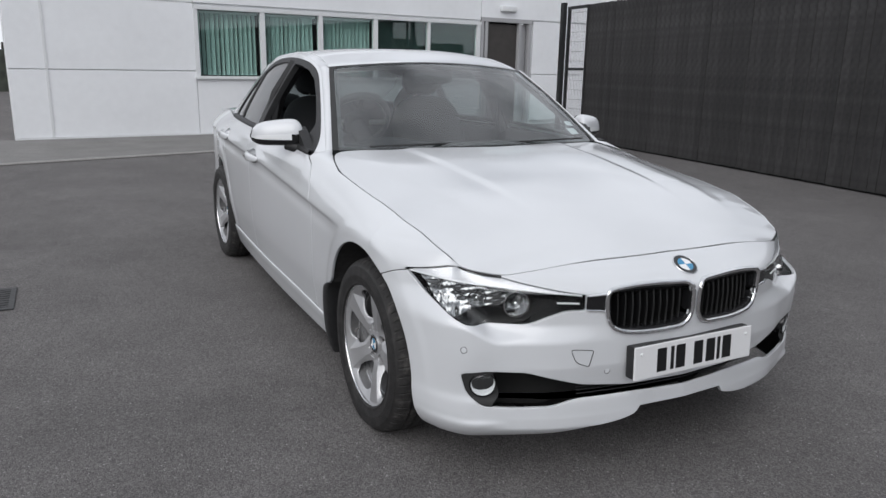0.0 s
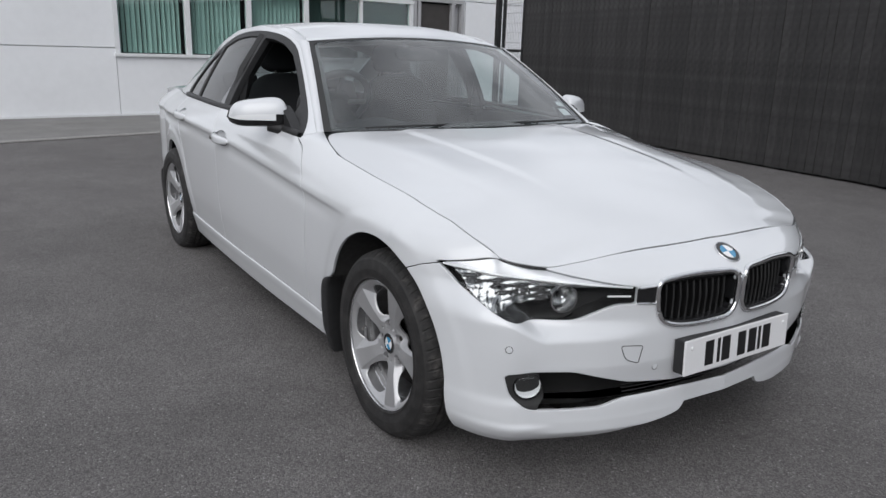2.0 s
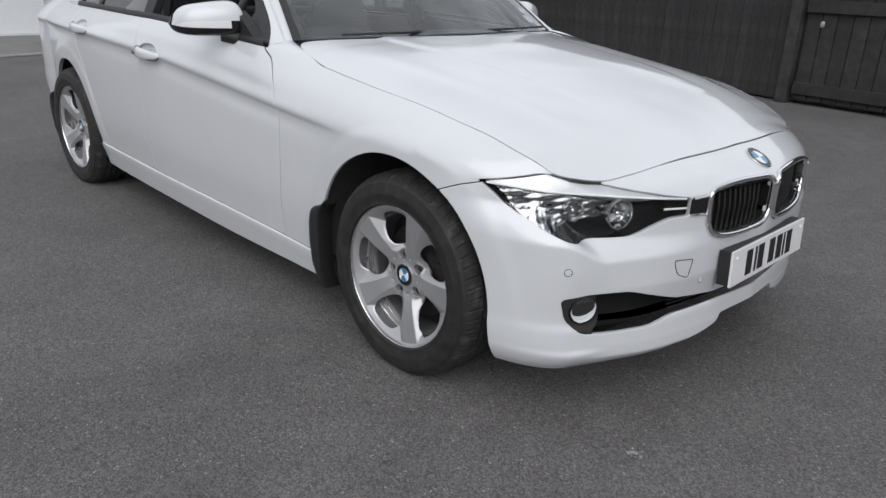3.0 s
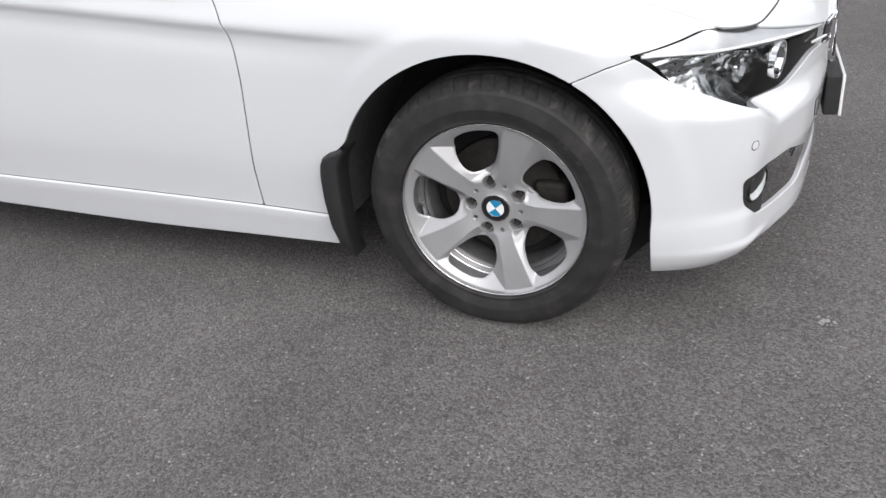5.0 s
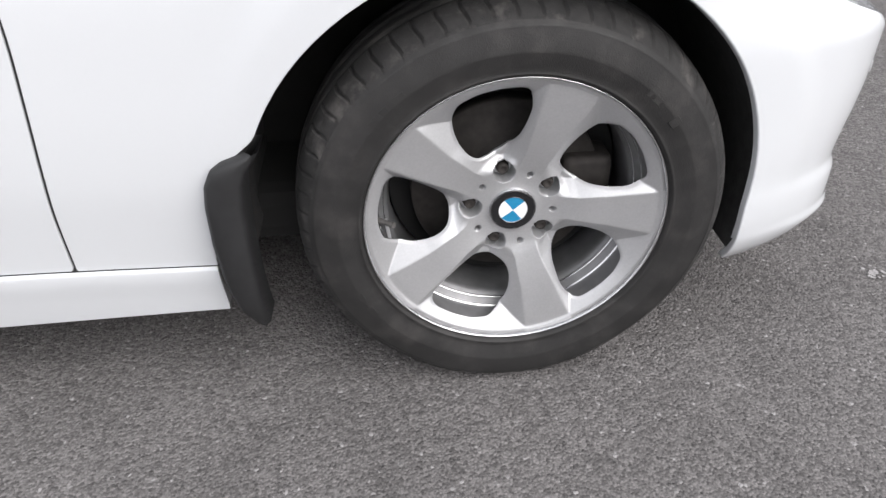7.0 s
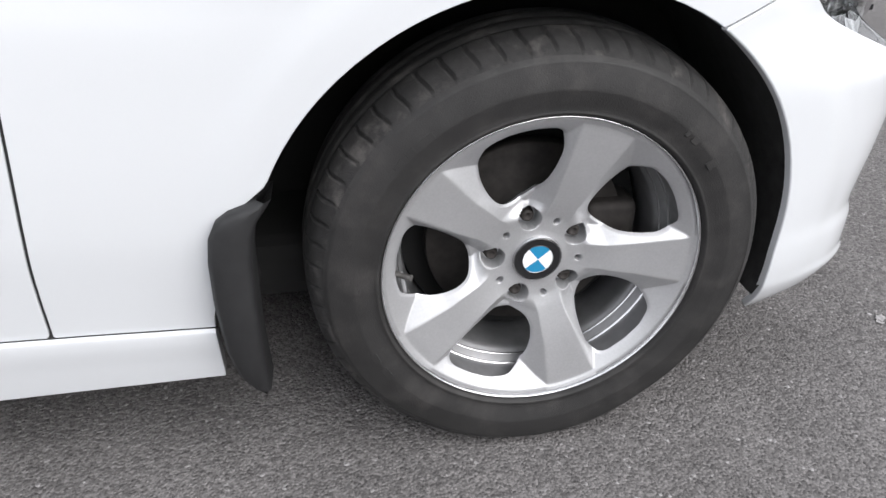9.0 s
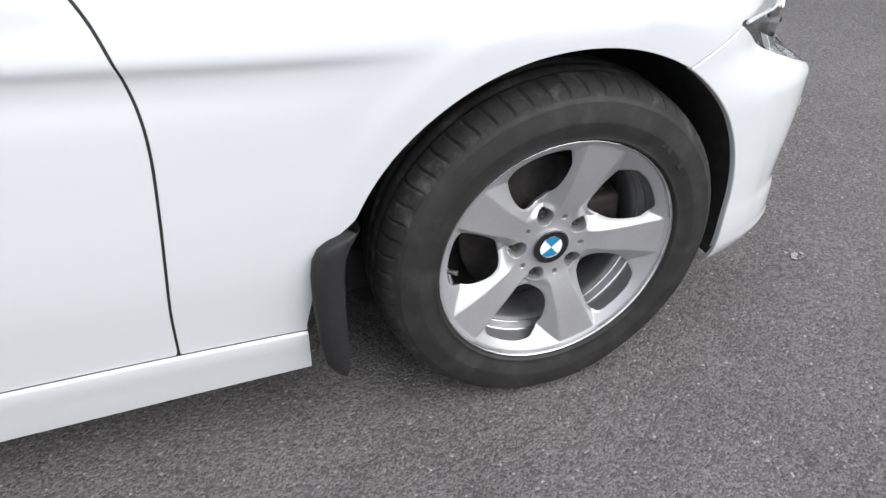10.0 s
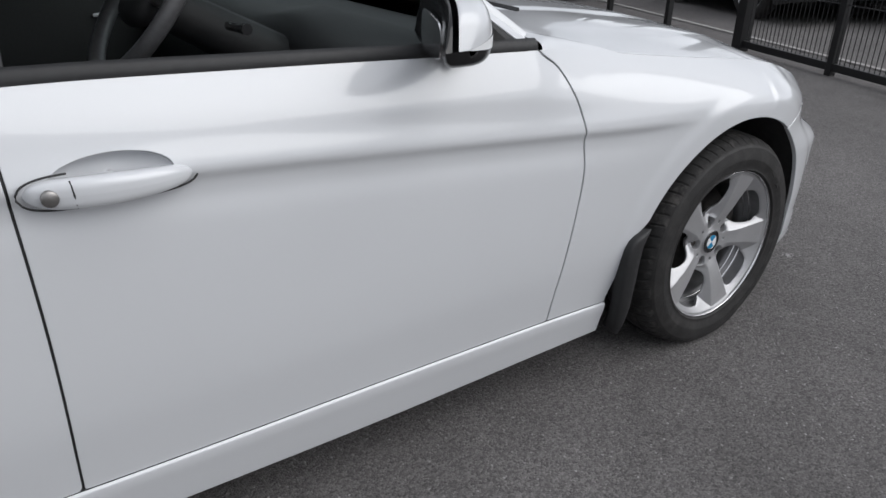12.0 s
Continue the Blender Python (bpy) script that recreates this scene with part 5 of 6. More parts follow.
for s in (-1, 1):
    mm = Matrix.Identity(4) if s < 0 else Matrix.Diagonal((1, -1, 1, 1))
    side_of = (lambda q: q) if s < 0 else mirrored
    mirror = put("door_mirror", side_of(mirror_shell(radians(9), radians(112), 0.03)), PAINT, car, "white-capped door mirror")
    put("mirror_base", side_of(mirror_shell(radians(112), radians(369), 0.048, -0.001)), GLOSS_BLACK, mirror, "black rear and lower housing")
    ind = keep(mirror_shell(radians(-3), radians(9), 0.03, 0.0018), lambda v: 0.86 - np.abs(v[:, Y]))
    put("indicator", side_of(ind), WHITE, mirror, "clear indicator strip")
    part("mirror_glass", prism(rounded([(-0.965, 0.970), (-0.965, 1.030), (-0.832, 1.045), (-0.832, 0.970)], 0.03), -0.003, 0.0, 0), CHROME, mirror, "mirror glass", m=mm @ Matrix.Translation((-1.066, 0, 0)) @ Matrix.Translation((0, -0.9, 0)) @ Matrix.Rotation(radians(-20), 4, "Z") @ Matrix.Translation((0, 0.9, 0)))
    part("mirror_arm", tube([(-0.875, -0.775, 0.932), (-0.93, -0.805, 0.948), (-0.985, -0.87, 0.966)], [0.030, 0.026, 0.026], 12), BLACK_PLASTIC, mirror, "black mirror arm", True, mm)
    tri = [(-0.80, 0.938), (-0.97, 0.945), (-0.965, 1.050), (-0.93, 1.036)]
    part("mirror_mount", prism(tri, -0.828, -0.785, 1, 0.004), BLACK_PLASTIC, mirror, "black triangular mount", m=mm)

# ---- cabin ----
part("cabin_floor", box((-3.1, -0.70, 0.28), (-0.5, 0.70, 0.34)), CABIN, car)
part("bulkhead", box((-0.66, -0.72, 0.3), (-0.60, 0.72, 0.90)), CABIN, car)
dash_rows = []
for y in np.linspace(-0.74, 0.74, 40):
    hump = 0.035 * math.exp(-((y + 0.36) / 0.17) ** 2)
    dash_rows.append([(-0.66, y, 0.925), (-0.85, y, 0.945), (-1.00, y, 0.952 + hump), (-1.09, y, 0.935 + hump), (-1.13, y, 0.87 + hump * 0.5), (-1.12, y, 0.75), (-1.05, y, 0.60), (-0.95, y, 0.40)])
ds = sheet(np.array(dash_rows))
put("dashboard", ds if ds[1][:, Z].mean() > 0 else flipped(ds), CABIN, car, "charcoal dashboard")
cowl_a = np.linspace(-1, 1, 41)
cowl = [[screen_base(np.array(a)) + np.array([dx, 0, dz - 0.045 * abs(a) ** 3]) for dx, dz in ((-0.05, 0.004), (-0.004, -0.004), (0.012, -0.012), (0.05, -0.040))] for a in cowl_a]
cs = sheet(np.array(cowl))
put("cowl_panel", cs if cs[1][:, Z].mean() > 0 else flipped(cs), BLACK_PLASTIC, car, "black cowl panel")
put("headliner", offset(flipped(roof), 0.035), HEADLINER, car, "pale grey headliner")
wheel_c = pose(-1.40, -0.37, 1.030, 0, 0, 0) @ pose(0, 0, 0, 0, -54, 0)
ring = [(0.182 * math.cos(2 * math.pi * i / 40), 0.182 * math.sin(2 * math.pi * i / 40), 0) for i in range(40)]
steer = part("steering_wheel", tube(ring, 0.017, 10, True), LEATHER, car, "black leather steering wheel", True, wheel_c)
part("steering_column", tube([(-1.10, -0.37, 0.86), (-1.37, -0.37, 1.01)], [0.06, 0.045], 12), CABIN, steer, "", True)
part("steering_boss", blob(0.07, 0.075, 0.03, 2.6, 20, 12), CABIN, steer, "", True, wheel_c)
for a in (0, 180, 270):
    part("steering_spoke", tube([(0.05 * math.cos(radians(a + 90)), 0.05 * math.sin(radians(a + 90)), 0), (0.18 * math.cos(radians(a + 90)), 0.18 * math.sin(radians(a + 90)), 0)], 0.013, 8), STEEL if a != 270 else CABIN, steer, "", True, wheel_c)
for y in (-0.365, 0.365):
    part("seat_cushion", blob(0.27, 0.25, 0.09, 3.2), CLOTH, car, "dark cloth front seat", True, pose(-1.62, y, 0.52, 0, -8, 0))
    part("seat_backrest", blob(0.085, 0.25, 0.34, 3.2), CLOTH, car, "dark cloth front seat back", True, pose(-1.97, y, 0.82, 0, -20, 0))
    part("headrest", blob(0.05, 0.13, 0.09, 3.0), CLOTH, car, "dark headrest", True, pose(-2.13, y, 1.235, 0, -12, 0))
    for k in (-0.05, 0.05):
        part("headrest_post", tube([(-2.05, y + k, 1.08), (-2.12, y + k, 1.2)], 0.006, 8), STEEL, car)
part("rear_bench", box((-2.95, -0.58, 0.40), (-2.45, 0.58, 0.60), 0.05, 3), CLOTH, car, "dark rear bench", True)
part("rear_backrest", box((-0.09, -0.56, 0.0), (0.09, 0.56, 0.56), 0.05, 3), CLOTH, car, "", True, pose(-2.88, 0, 0.52, 0, -22, 0))
for y in (-0.36, 0.36):
    part("rear_headrest", blob(0.045, 0.12, 0.06, 3.0), CLOTH, car, "", True, pose(-3.00, y * 0.9, 1.06, 0, -15, 0))
part("parcel_shelf", box((-3.30, -0.50, 0.97), (-3.02, 0.50, 0.99)), CABIN, car)
for s in (-1, 1):
    part("door_card", box((-1.70, s * 0.80 - 0.025, 0.30), (-0.80, s * 0.80 + 0.025, 0.955), 0.015), CABIN, car, "charcoal door trim")
    part("rear_door_card", box((-2.50, s * 0.745 - 0.025, 0.30), (-1.76, s * 0.745 + 0.025, 0.955), 0.015), CABIN, car)
    part("centre_pillar_trim", tube([(-1.75, s * 0.775, 0.93), (-1.75, s * 0.70, 1.16), (-1.75, s * 0.585, 1.33)], 0.045, 8), CABIN, car, "", True)
part("inside_mirror", blob(0.02, 0.12, 0.035, 3.0), CABIN, car, "inside rear-view mirror", True, pose(-1.22, 0.0, 1.275))
part("door_pull", tube([(-1.29, 0.766, 0.842), (-1.24, 0.758, 0.850), (-1.16, 0.766, 0.852)], 0.006, 8), SATIN, car, "silver inner door pull", True)
part("column_stalk", tube([(-1.27, -0.47, 0.975), (-1.29, -0.56, 0.985), (-1.29, -0.62, 0.99)], [0.010, 0.008, 0.011], 8), GLOSS_BLACK, car, "black column stalk", True)
for y0, y1 in ((-0.12, 0.02), (0.10, 0.24), (-0.66, -0.56)):
    part("air_vent", box((-1.150, y0, 0.855), (-1.118, y1, 0.905), 0.006), GLOSS_BLACK, car, "dark dashboard air vent")
    part("vent_trim", tube([(-1.152, y0, 0.909), (-1.152, y1, 0.909)], 0.003, 6), SATIN, car, "thin silver vent trim")
part("centre_console", box((-1.95, -0.10, 0.34), (-1.10, 0.10, 0.62), 0.03), CABIN, car)
for s, y0 in ((-1, -0.60), (1, -0.02)):
    part("wiper_blade", tube([(-0.615 + (0 if s < 0 else -0.0), y0, 0.985), (-0.60, y0 + 0.30, 0.988), (-0.645, y0 + 0.60, 0.988)], 0.005, 6), BLACK_PLASTIC, car, "black wiper blade")


# ---- ground ----
def asphalt():
    m = bpy.data.materials.new("asphalt")
    m.use_nodes = True
    nodes, links = m.node_tree.nodes, m.node_tree.links
    b = nodes["Principled BSDF"]
    tc = nodes.new("ShaderNodeTexCoord")

    def noise_at(scale, detail=3.0, rough=0.5):
        n = nodes.new("ShaderNodeTexNoise")
        n.inputs["Scale"].default_value, n.inputs["Detail"].default_value, n.inputs["Roughness"].default_value = scale, detail, rough
        links.new(tc.outputs["Object"], n.inputs["Vector"])
        return n.outputs["Fac"]

    def ramp(fac, lo, hi, a, c):
        r = nodes.new("ShaderNodeMapRange")
        r.inputs["From Min"].default_value, r.inputs["From Max"].default_value = lo, hi
        r.inputs["To Min"].default_value, r.inputs["To Max"].default_value = a, c
        links.new(fac, r.inputs["Value"])
        return r.outputs["Result"]

    def mul(x, y):
        k = nodes.new("ShaderNodeMath")
        k.operation = "MULTIPLY"
        links.new(x, k.inputs[0]), links.new(y, k.inputs[1])
        return k.outputs["Value"]
    stones = nodes.new("ShaderNodeTexVoronoi")
    stones.inputs["Scale"].default_value = 190
    links.new(tc.outputs["Object"], stones.inputs["Vector"])
    sep = nodes.new("ShaderNodeSeparateColor")
    links.new(stones.outputs["Color"], sep.inputs["Color"])
    tone = mul(ramp(sep.outputs[0], 0.0, 1.0, 0.62, 1.46), ramp(noise_at(260, 2), 0.3, 0.75, 0.78, 1.35))
    tone = mul(tone, ramp(noise_at(0.8, 6, 0.6), 0.3, 0.7, 0.82, 1.16))
    tone = mul(tone, ramp(noise_at(6, 5, 0.6), 0.3, 0.7, 0.92, 1.08))
    fleck = ramp(sep.outputs[1], 0.985, 1.0, 0.0, 1.0)
    base = nodes.new("ShaderNodeMixRGB")
    base.blend_type, base.inputs["Fac"].default_value = "MULTIPLY", 1.0
    base.inputs["Color1"].default_value = rgb(0.112, 0.106, 0.105)
    links.new(tone, base.inputs["Color2"])
    pale = nodes.new("ShaderNodeMixRGB")
    pale.inputs["Color2"].default_value = rgb(0.30, 0.29, 0.29)
    links.new(fleck, pale.inputs["Fac"]), links.new(base.outputs["Color"], pale.inputs["Color1"])
    links.new(pale.outputs["Color"], b.inputs["Base Color"])
    b.inputs["Roughness"].default_value, b.inputs["Specular IOR Level"].default_value = 0.88, 0.3
    bn = nodes.new("ShaderNodeBump")
    bn.inputs["Strength"].default_value, bn.inputs["Distance"].default_value = 0.85, 0.0026
    links.new(ramp(stones.outputs["Distance"], 0.0, 0.7, 1.0, 0.0), bn.inputs["Height"])
    links.new(bn.outputs["Normal"], b.inputs["Normal"])
    return m


ASPHALT = asphalt()
bm = bmesh.new()
bmesh.ops.create_grid(bm, x_segments=8, y_segments=8, size=600)
tagged(part("ground", bm, ASPHALT), "worn grey asphalt yard with pale flecks of stone", "ground", kind="structure")
CONCRETE = material("pale_concrete", (0.17, 0.165, 0.16), 0.85, vary=0.2, scale=60, big=0.15, big_scale=2, bump=0.001, bump_scale=200)
KERB = material("kerb_stone", (0.30, 0.29, 0.28), 0.85, vary=0.2, scale=40, bump=0.001, bump_scale=150)
SPOT = material("dried_white_splash", (0.30, 0.29, 0.29), 0.9, vary=0.4, scale=200)
bm = bmesh.new()
rnd = random.Random(4)
for i in range(26):
    # a ragged main blot with droplets flung round it
    spread = 0.003 + 0.019 * rnd.random() ** 2
    turn, size = rnd.uniform(0, 6.28), rnd.uniform(0.0012, 0.0058) * (1.25 - spread * 22)
    cx, cy = 0.778 + 1.3 * spread * math.cos(turn), -0.674 + spread * math.sin(turn)
    bm.faces.new([bm.verts.new((cx + size * rnd.uniform(0.6, 1.3) * math.cos(j * 0.785), cy + size * rnd.uniform(0.6, 1.3) * math.sin(j * 0.785), 0.003 + 0.00002 * i)) for j in range(8)])
tagged(part("paint_splash", bm, SPOT), "small dried white splash on the asphalt", "stain")

# ---- white office building ----
WALL_O, WALL_D = Vector((-11.73, -2.52, 0)), Vector((-0.100, 0.995, 0)).normalized()
WALL_N = Vector((WALL_D.y, -WALL_D.x, 0))
WALL = Matrix.Translation(WALL_O) @ Matrix((WALL_D, WALL_N, (0, 0, 1))).transposed().to_4x4()
CLAD = material("white_cladding", (0.78, 0.79, 0.81), 0.45, vary=0.02, scale=8, big=0.05, big_scale=0.7, rough_vary=0.05)
CLAD_TRIM = material("pale_grey_trim", (0.68, 0.69, 0.70), 0.4, vary=0.04, scale=20)
# indoor dimness is put into this near-black colour
ROOM = material("shade_dark_room", (0.03, 0.035, 0.035), 0.9, vary=0.2, scale=3)
BLIND = material("sage_blind_fabric", (0.54, 0.62, 0.60), 0.85, vary=0.08, scale=150, each=0.10)
WINDOW_GLASS = glass_material("office_glass", (0.80, 0.90, 0.88), gloss_min=0.06)
building = tagged(empty("office_building", WALL_O), "low white-clad office building with a ribbon of windows", "building")


def wall_part(name, bm, mat, label="", parent=None, smooth_faces=False):
    ob = part(name, bm, mat, None, label, smooth_faces, WALL)
    p = parent or building
    ob.parent = p
    ob.matrix_parent_inverse = p.matrix_world.inverted()
    return ob


H = 4.6
wall_part("wall", box((0.0, -0.30, 0.0), (3.05, -0.045, H)), CLAD_TRIM)
wall_part("wall", box((3.05, -0.30, 0.0), (9.46, -0.045, 1.08)), CLAD_TRIM)
wall_part("wall", box((3.05, -0.30, 2.31), (9.46, -0.045, H)), CLAD_TRIM)
wall_part("wall", box((9.46, -0.30, 2.42), (10.93, -0.045, H)), CLAD_TRIM)
wall_part("wall", box((10.93, -0.30, 0.0), (26.0, -0.045, H)), CLAD_TRIM)
wall_part("return_wall", prism([(0.0, -0.30), (0.25, -0.30), (1.75, -12.0), (1.50, -12.0)], 0.0, H, 2), CLAD)
wall_part("roof", prism([(-0.05, 0.08), (1.45, -12.0), (26.0, -12.0), (26.0, 0.08)], H, H + 0.12, 2), CLAD_TRIM)
# unfurnished room box behind the glass, its shade painted by ROOM
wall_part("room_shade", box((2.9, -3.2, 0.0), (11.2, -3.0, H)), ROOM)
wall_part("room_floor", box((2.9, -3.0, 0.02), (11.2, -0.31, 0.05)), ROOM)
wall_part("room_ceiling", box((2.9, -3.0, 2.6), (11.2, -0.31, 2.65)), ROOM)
for s0, s1, z0, z1 in ((0.005, 0.555, 0.04, 1.165), (0.56 + 0.02, 3.02, 0.04, 1.165), (0.005, 0.555, 1.18, 2.37), (0.58, 3.02, 1.18, 2.37), (3.03, 9.47, 0.04, 1.05), (0.005, 3.02, 2.385, 4.58), (3.03, 9.45, 2.385, 4.58), (9.46, 12.4, 2.45, 4.58),
                       (11.0, 13.4, 0.10, 1.19), (11.0, 13.4, 1.205, 2.42), (13.41, 16.4, 0.10, 1.19), (13.41, 16.4, 1.205, 2.42), (12.41, 18.0, 2.45, 4.58), (16.41, 25.9, 0.10, 2.42), (18.01, 25.9, 2.45, 4.58)):
    wall_part("cladding_panel", box((s0, -0.045, z0), (s1, 0.0, z1), 0.004), CLAD)
for s in (0.568,):
    wall_part("joint_strip", box((s - 0.022, -0.04, 0.04), (s + 0.022, 0.010, H)), CLAD_TRIM)
wall_part("base_drip", box((-0.01, -0.045, 0.002), (9.47, 0.035, 0.036), 0.006), CLAD_TRIM, "pale sill along the wall's foot")
wall_part("plinth", box((0.02, -0.28, 0.0), (26.0, -0.05, 0.02)), CONCRETE)
win = wall_part("window", box((3.03, -0.10, 2.27), (9.46, 0.02, 2.34), 0.006), CLAD_TRIM, "ribbon of office windows with pale frames")
wall_part("window_sill", box((3.0, -0.10, 1.03), (9.48, 0.06, 1.085), 0.008), CLAD_TRIM, "", win)
for s, wd in ((3.06, 0.04), (4.32, 0.045), (5.52, 0.045), (6.76, 0.045), (8.07, 0.03), (9.40, 0.045)):
    wall_part("mullion", box((s - wd, -0.10, 1.085), (s + wd, 0.012, 2.27), 0.005), CLAD_TRIM, "", win)
for s0, s1 in ((3.10, 4.275), (4.365, 5.475), (5.565, 6.715), (6.805, 8.04), (8.10, 9.355)):
    pane = wall_part("pane", box((s0 - 0.005, -0.055, 1.10), (s1 + 0.005, -0.048, 2.27)), WINDOW_GLASS, "", win)
    pane.visible_shadow = False
for s0, s1 in ((3.10, 4.275), (4.365, 5.475), (5.565, 6.715)):
    blind = tagged(empty("vertical_blind", WALL @ Vector((s0, -0.2, 1.1))), "vertical sage-green fabric blind hung inside a window", "blind", "office window blinds")
    wall_part("head_rail", box((s0, -0.24, 2.22), (s1, -0.19, 2.26), 0.004), CLAD_TRIM, "", blind)
    n = int((s1 - s0) / 0.088)
    for i in range(n):
        c = s0 + 0.05 + i * 0.088
        a = radians(52 + 10 * math.sin(i * 1.7))
        bm = box((-0.044, -0.0015, 1.10), (0.044, 0.0015, 2.22))
        bm.transform(Matrix.Translation((c, -0.215, 0)) @ Matrix.Rotation(a, 4, "Z"))
        wall_part("slat", bm, BLIND, "", blind)
DOOR_BROWN = material("brown_door", (0.045, 0.040, 0.037), 0.5, vary=0.15, scale=6)
TEAL_BACKING = material("dark_teal_backing", (0.035, 0.052, 0.050), 0.8, vary=0.15, scale=60)
DOOR_GREY = material("door_frame_grey", (0.36, 0.36, 0.37), 0.45, vary=0.05, scale=30)
door = wall_part("door", box((9.47, -0.10, 2.36), (10.95, 0.012, 2.45), 0.006), DOOR_GREY, "grey-framed entrance doorway")
for s in (9.50, 9.62, 10.60, 10.90):
    wall_part("door_frame", box((s - 0.04, -0.10, 0.0), (s + 0.04, 0.010, 2.36), 0.005), DOOR_GREY, "", door)
wall_part("door_leaf", box((10.64, -0.16, 0.02), (10.86, -0.12, 2.34), 0.004), DOOR_GREY, "pale door panel", door)
# board added to close the doorway, hallway shade in its colour
wall_part("door_recess", box((9.48, -0.42, 0.0), (10.92, -0.40, 2.40)), ROOM, "dark board behind the door in place of hallway shade", door)
wall_part("door_pane", box((9.66, -0.09, 0.05), (10.56, -0.08, 2.32)), DOOR_BROWN, "dark brown door panel", door)
# no blinds here: panels added to give the glass its dark teal look
for s0, s1 in ((6.805, 8.04), (8.10, 9.355)):
    wall_part("roller_blind", box((s0, -0.20, 1.10), (s1, -0.19, 2.27)), TEAL_BACKING, "dark teal panel added behind the bare glass", win)
lamp_ob = part("wall_lamp", box((9.98, 0.0, 2.60), (10.42, 0.10, 2.72), 0.02), CLAD_TRIM, None, "", True, WALL)
tagged(lamp_ob, "small grey bulkhead lamp on the cladding", "lamp")
# paved strip at the building's foot
strip = [(-8.28, -3.18), (-8.47, -2.46), (-9.14, 0.23), (-9.50, 1.72), (-12.2, 1.72), (-11.72, -2.5), (-11.9, -3.18)]
bm = prism([(a, b) for a, b in strip], 0.0, 0.012, 2)
tagged(part("pavement", bm, CONCRETE), "paler paved strip along the building", "pavement", kind="structure")
bm = tube([(-8.28, -3.18, 0.012), (-8.47, -2.46, 0.012), (-9.14, 0.23, 0.012), (-9.50, 1.72, 0.012)], 0.022, 6)
tagged(part("kerb_edge", bm, KERB), "pale edging line beside the pavement", "kerb", kind="structure")

# ---- drain ----
IRON = material("drain_iron", (0.05, 0.05, 0.052), 0.6, 0.4, vary=0.3, scale=80, big=0.3, big_scale=12)
drain = tagged(empty("drain_grate", (-2.25, -2.28, 0.0)), "slotted cast-iron drain grate set in the asphalt", "drain")
def under(ob, p):
    ob.parent = p
    ob.matrix_parent_inverse = p.matrix_world.inverted()
    return ob
for lo, hi in (((-2.47, -2.50, 0.0), (-2.43, -2.06, 0.008)), ((-2.07, -2.50, 0.0), (-2.03, -2.06, 0.008)), ((-2.43, -2.50, 0.0), (-2.07, -2.47, 0.008)), ((-2.43, -2.09, 0.0), (-2.07, -2.06, 0.008))):
    under(part("grate_frame", box(lo, hi, 0.002), IRON), drain)
# flat black slab, the pit's shade painted at ground level
under(part("grate_pit", box((-2.43, -2.47, 0.0005), (-2.07, -2.09, 0.002)), DARK), drain)
for i in range(8):
    under(part("grate_bar", box((-2.42 + 0.045 * i, -2.47, 0.0), (-2.42 + 0.045 * i + 0.022, -2.09, 0.007), 0.002), IRON), drain)

drain.location.y -= 0.07

# ---- black timber fence ----
TIMBER = material("black_stained_timber", (0.0245, 0.0235, 0.0238), 0.8, vary=0.5, scale=11, big=0.4, big_scale=1.6, bump=0.002, bump_scale=40, each=0.22)
FENCE_Y, FENCE_TURN = 6.68, radians(-5.9)
fence = tagged(empty("timber_fence", (-8.69, FENCE_Y, 0)), "tall black-stained close-boarded timber fence", "fence")
board_bm = box((0, -0.012, 0.03), (0.112, 0.012, 2.66), 0.003)
board_me = bpy.data.meshes.new("board")
board_bm.to_mesh(board_me)
board_bm.free()
board_me.materials.append(TIMBER)
for z in (0.35, 1.35, 2.35):
    under(part("rail", box((-8.69, FENCE_Y + 0.013, z), (6.0, FENCE_Y + 0.06, z + 0.09), 0.004), TIMBER), fence)
rnd = random.Random(7)
for i in range(132):
    ob = new("board", board_me)
    ob.parent = fence
    ob.location = (i * 0.1155, rnd.uniform(-0.004, 0.004), rnd.uniform(-0.006, 0.006))
under(part("fence_screen", box((-8.69, FENCE_Y + 0.062, 0.0), (6.0, FENCE_Y + 0.066, 2.6)), TIMBER), fence)

fence.scale.z = 0.94
fence.location, fence.rotation_euler.z = (-8.98, 7.03, 0), FENCE_TURN

# ---- boarded gate in the fence ----
PADLOCK = material("brass_padlock", (0.45, 0.42, 0.38), 0.35, 0.8, vary=0.1, scale=60)
bgate = tagged(empty("boarded_gate", (-2.0, FENCE_Y - 0.06, 0)), "black-stained boarded yard gate with a padlock", "gate")
under(part("gate_post", box((-2.16, FENCE_Y - 0.13, 0.0), (-2.04, FENCE_Y - 0.014, 2.7), 0.006), TIMBER), bgate)
for z in (0.12, 1.02, 1.22, 2.4):
    under(part("ledge", box((-2.0, FENCE_Y - 0.10, z), (1.2, FENCE_Y - 0.052, z + 0.13), 0.005), TIMBER), bgate)
for i in range(20):
    under(part("gate_board", box((-2.0 + 0.16 * i, FENCE_Y - 0.050, 0.05), (-2.0 + 0.16 * i + 0.152, FENCE_Y - 0.020, 2.6), 0.004), TIMBER), bgate)
under(part("padlock", blob(0.022, 0.012, 0.035, 3.0, 16, 10), PADLOCK, None, "small pale padlock", True, pose(-1.80, FENCE_Y - 0.115, 0.90)), bgate)
under(part("hasp", box((-2.12, FENCE_Y - 0.14, 1.32), (-2.06, FENCE_Y - 0.128, 1.42), 0.003), PADLOCK), bgate)

bgate.location, bgate.rotation_euler.z = (-1.54, 6.19, 0), FENCE_TURN
bgate.scale.z = 0.94

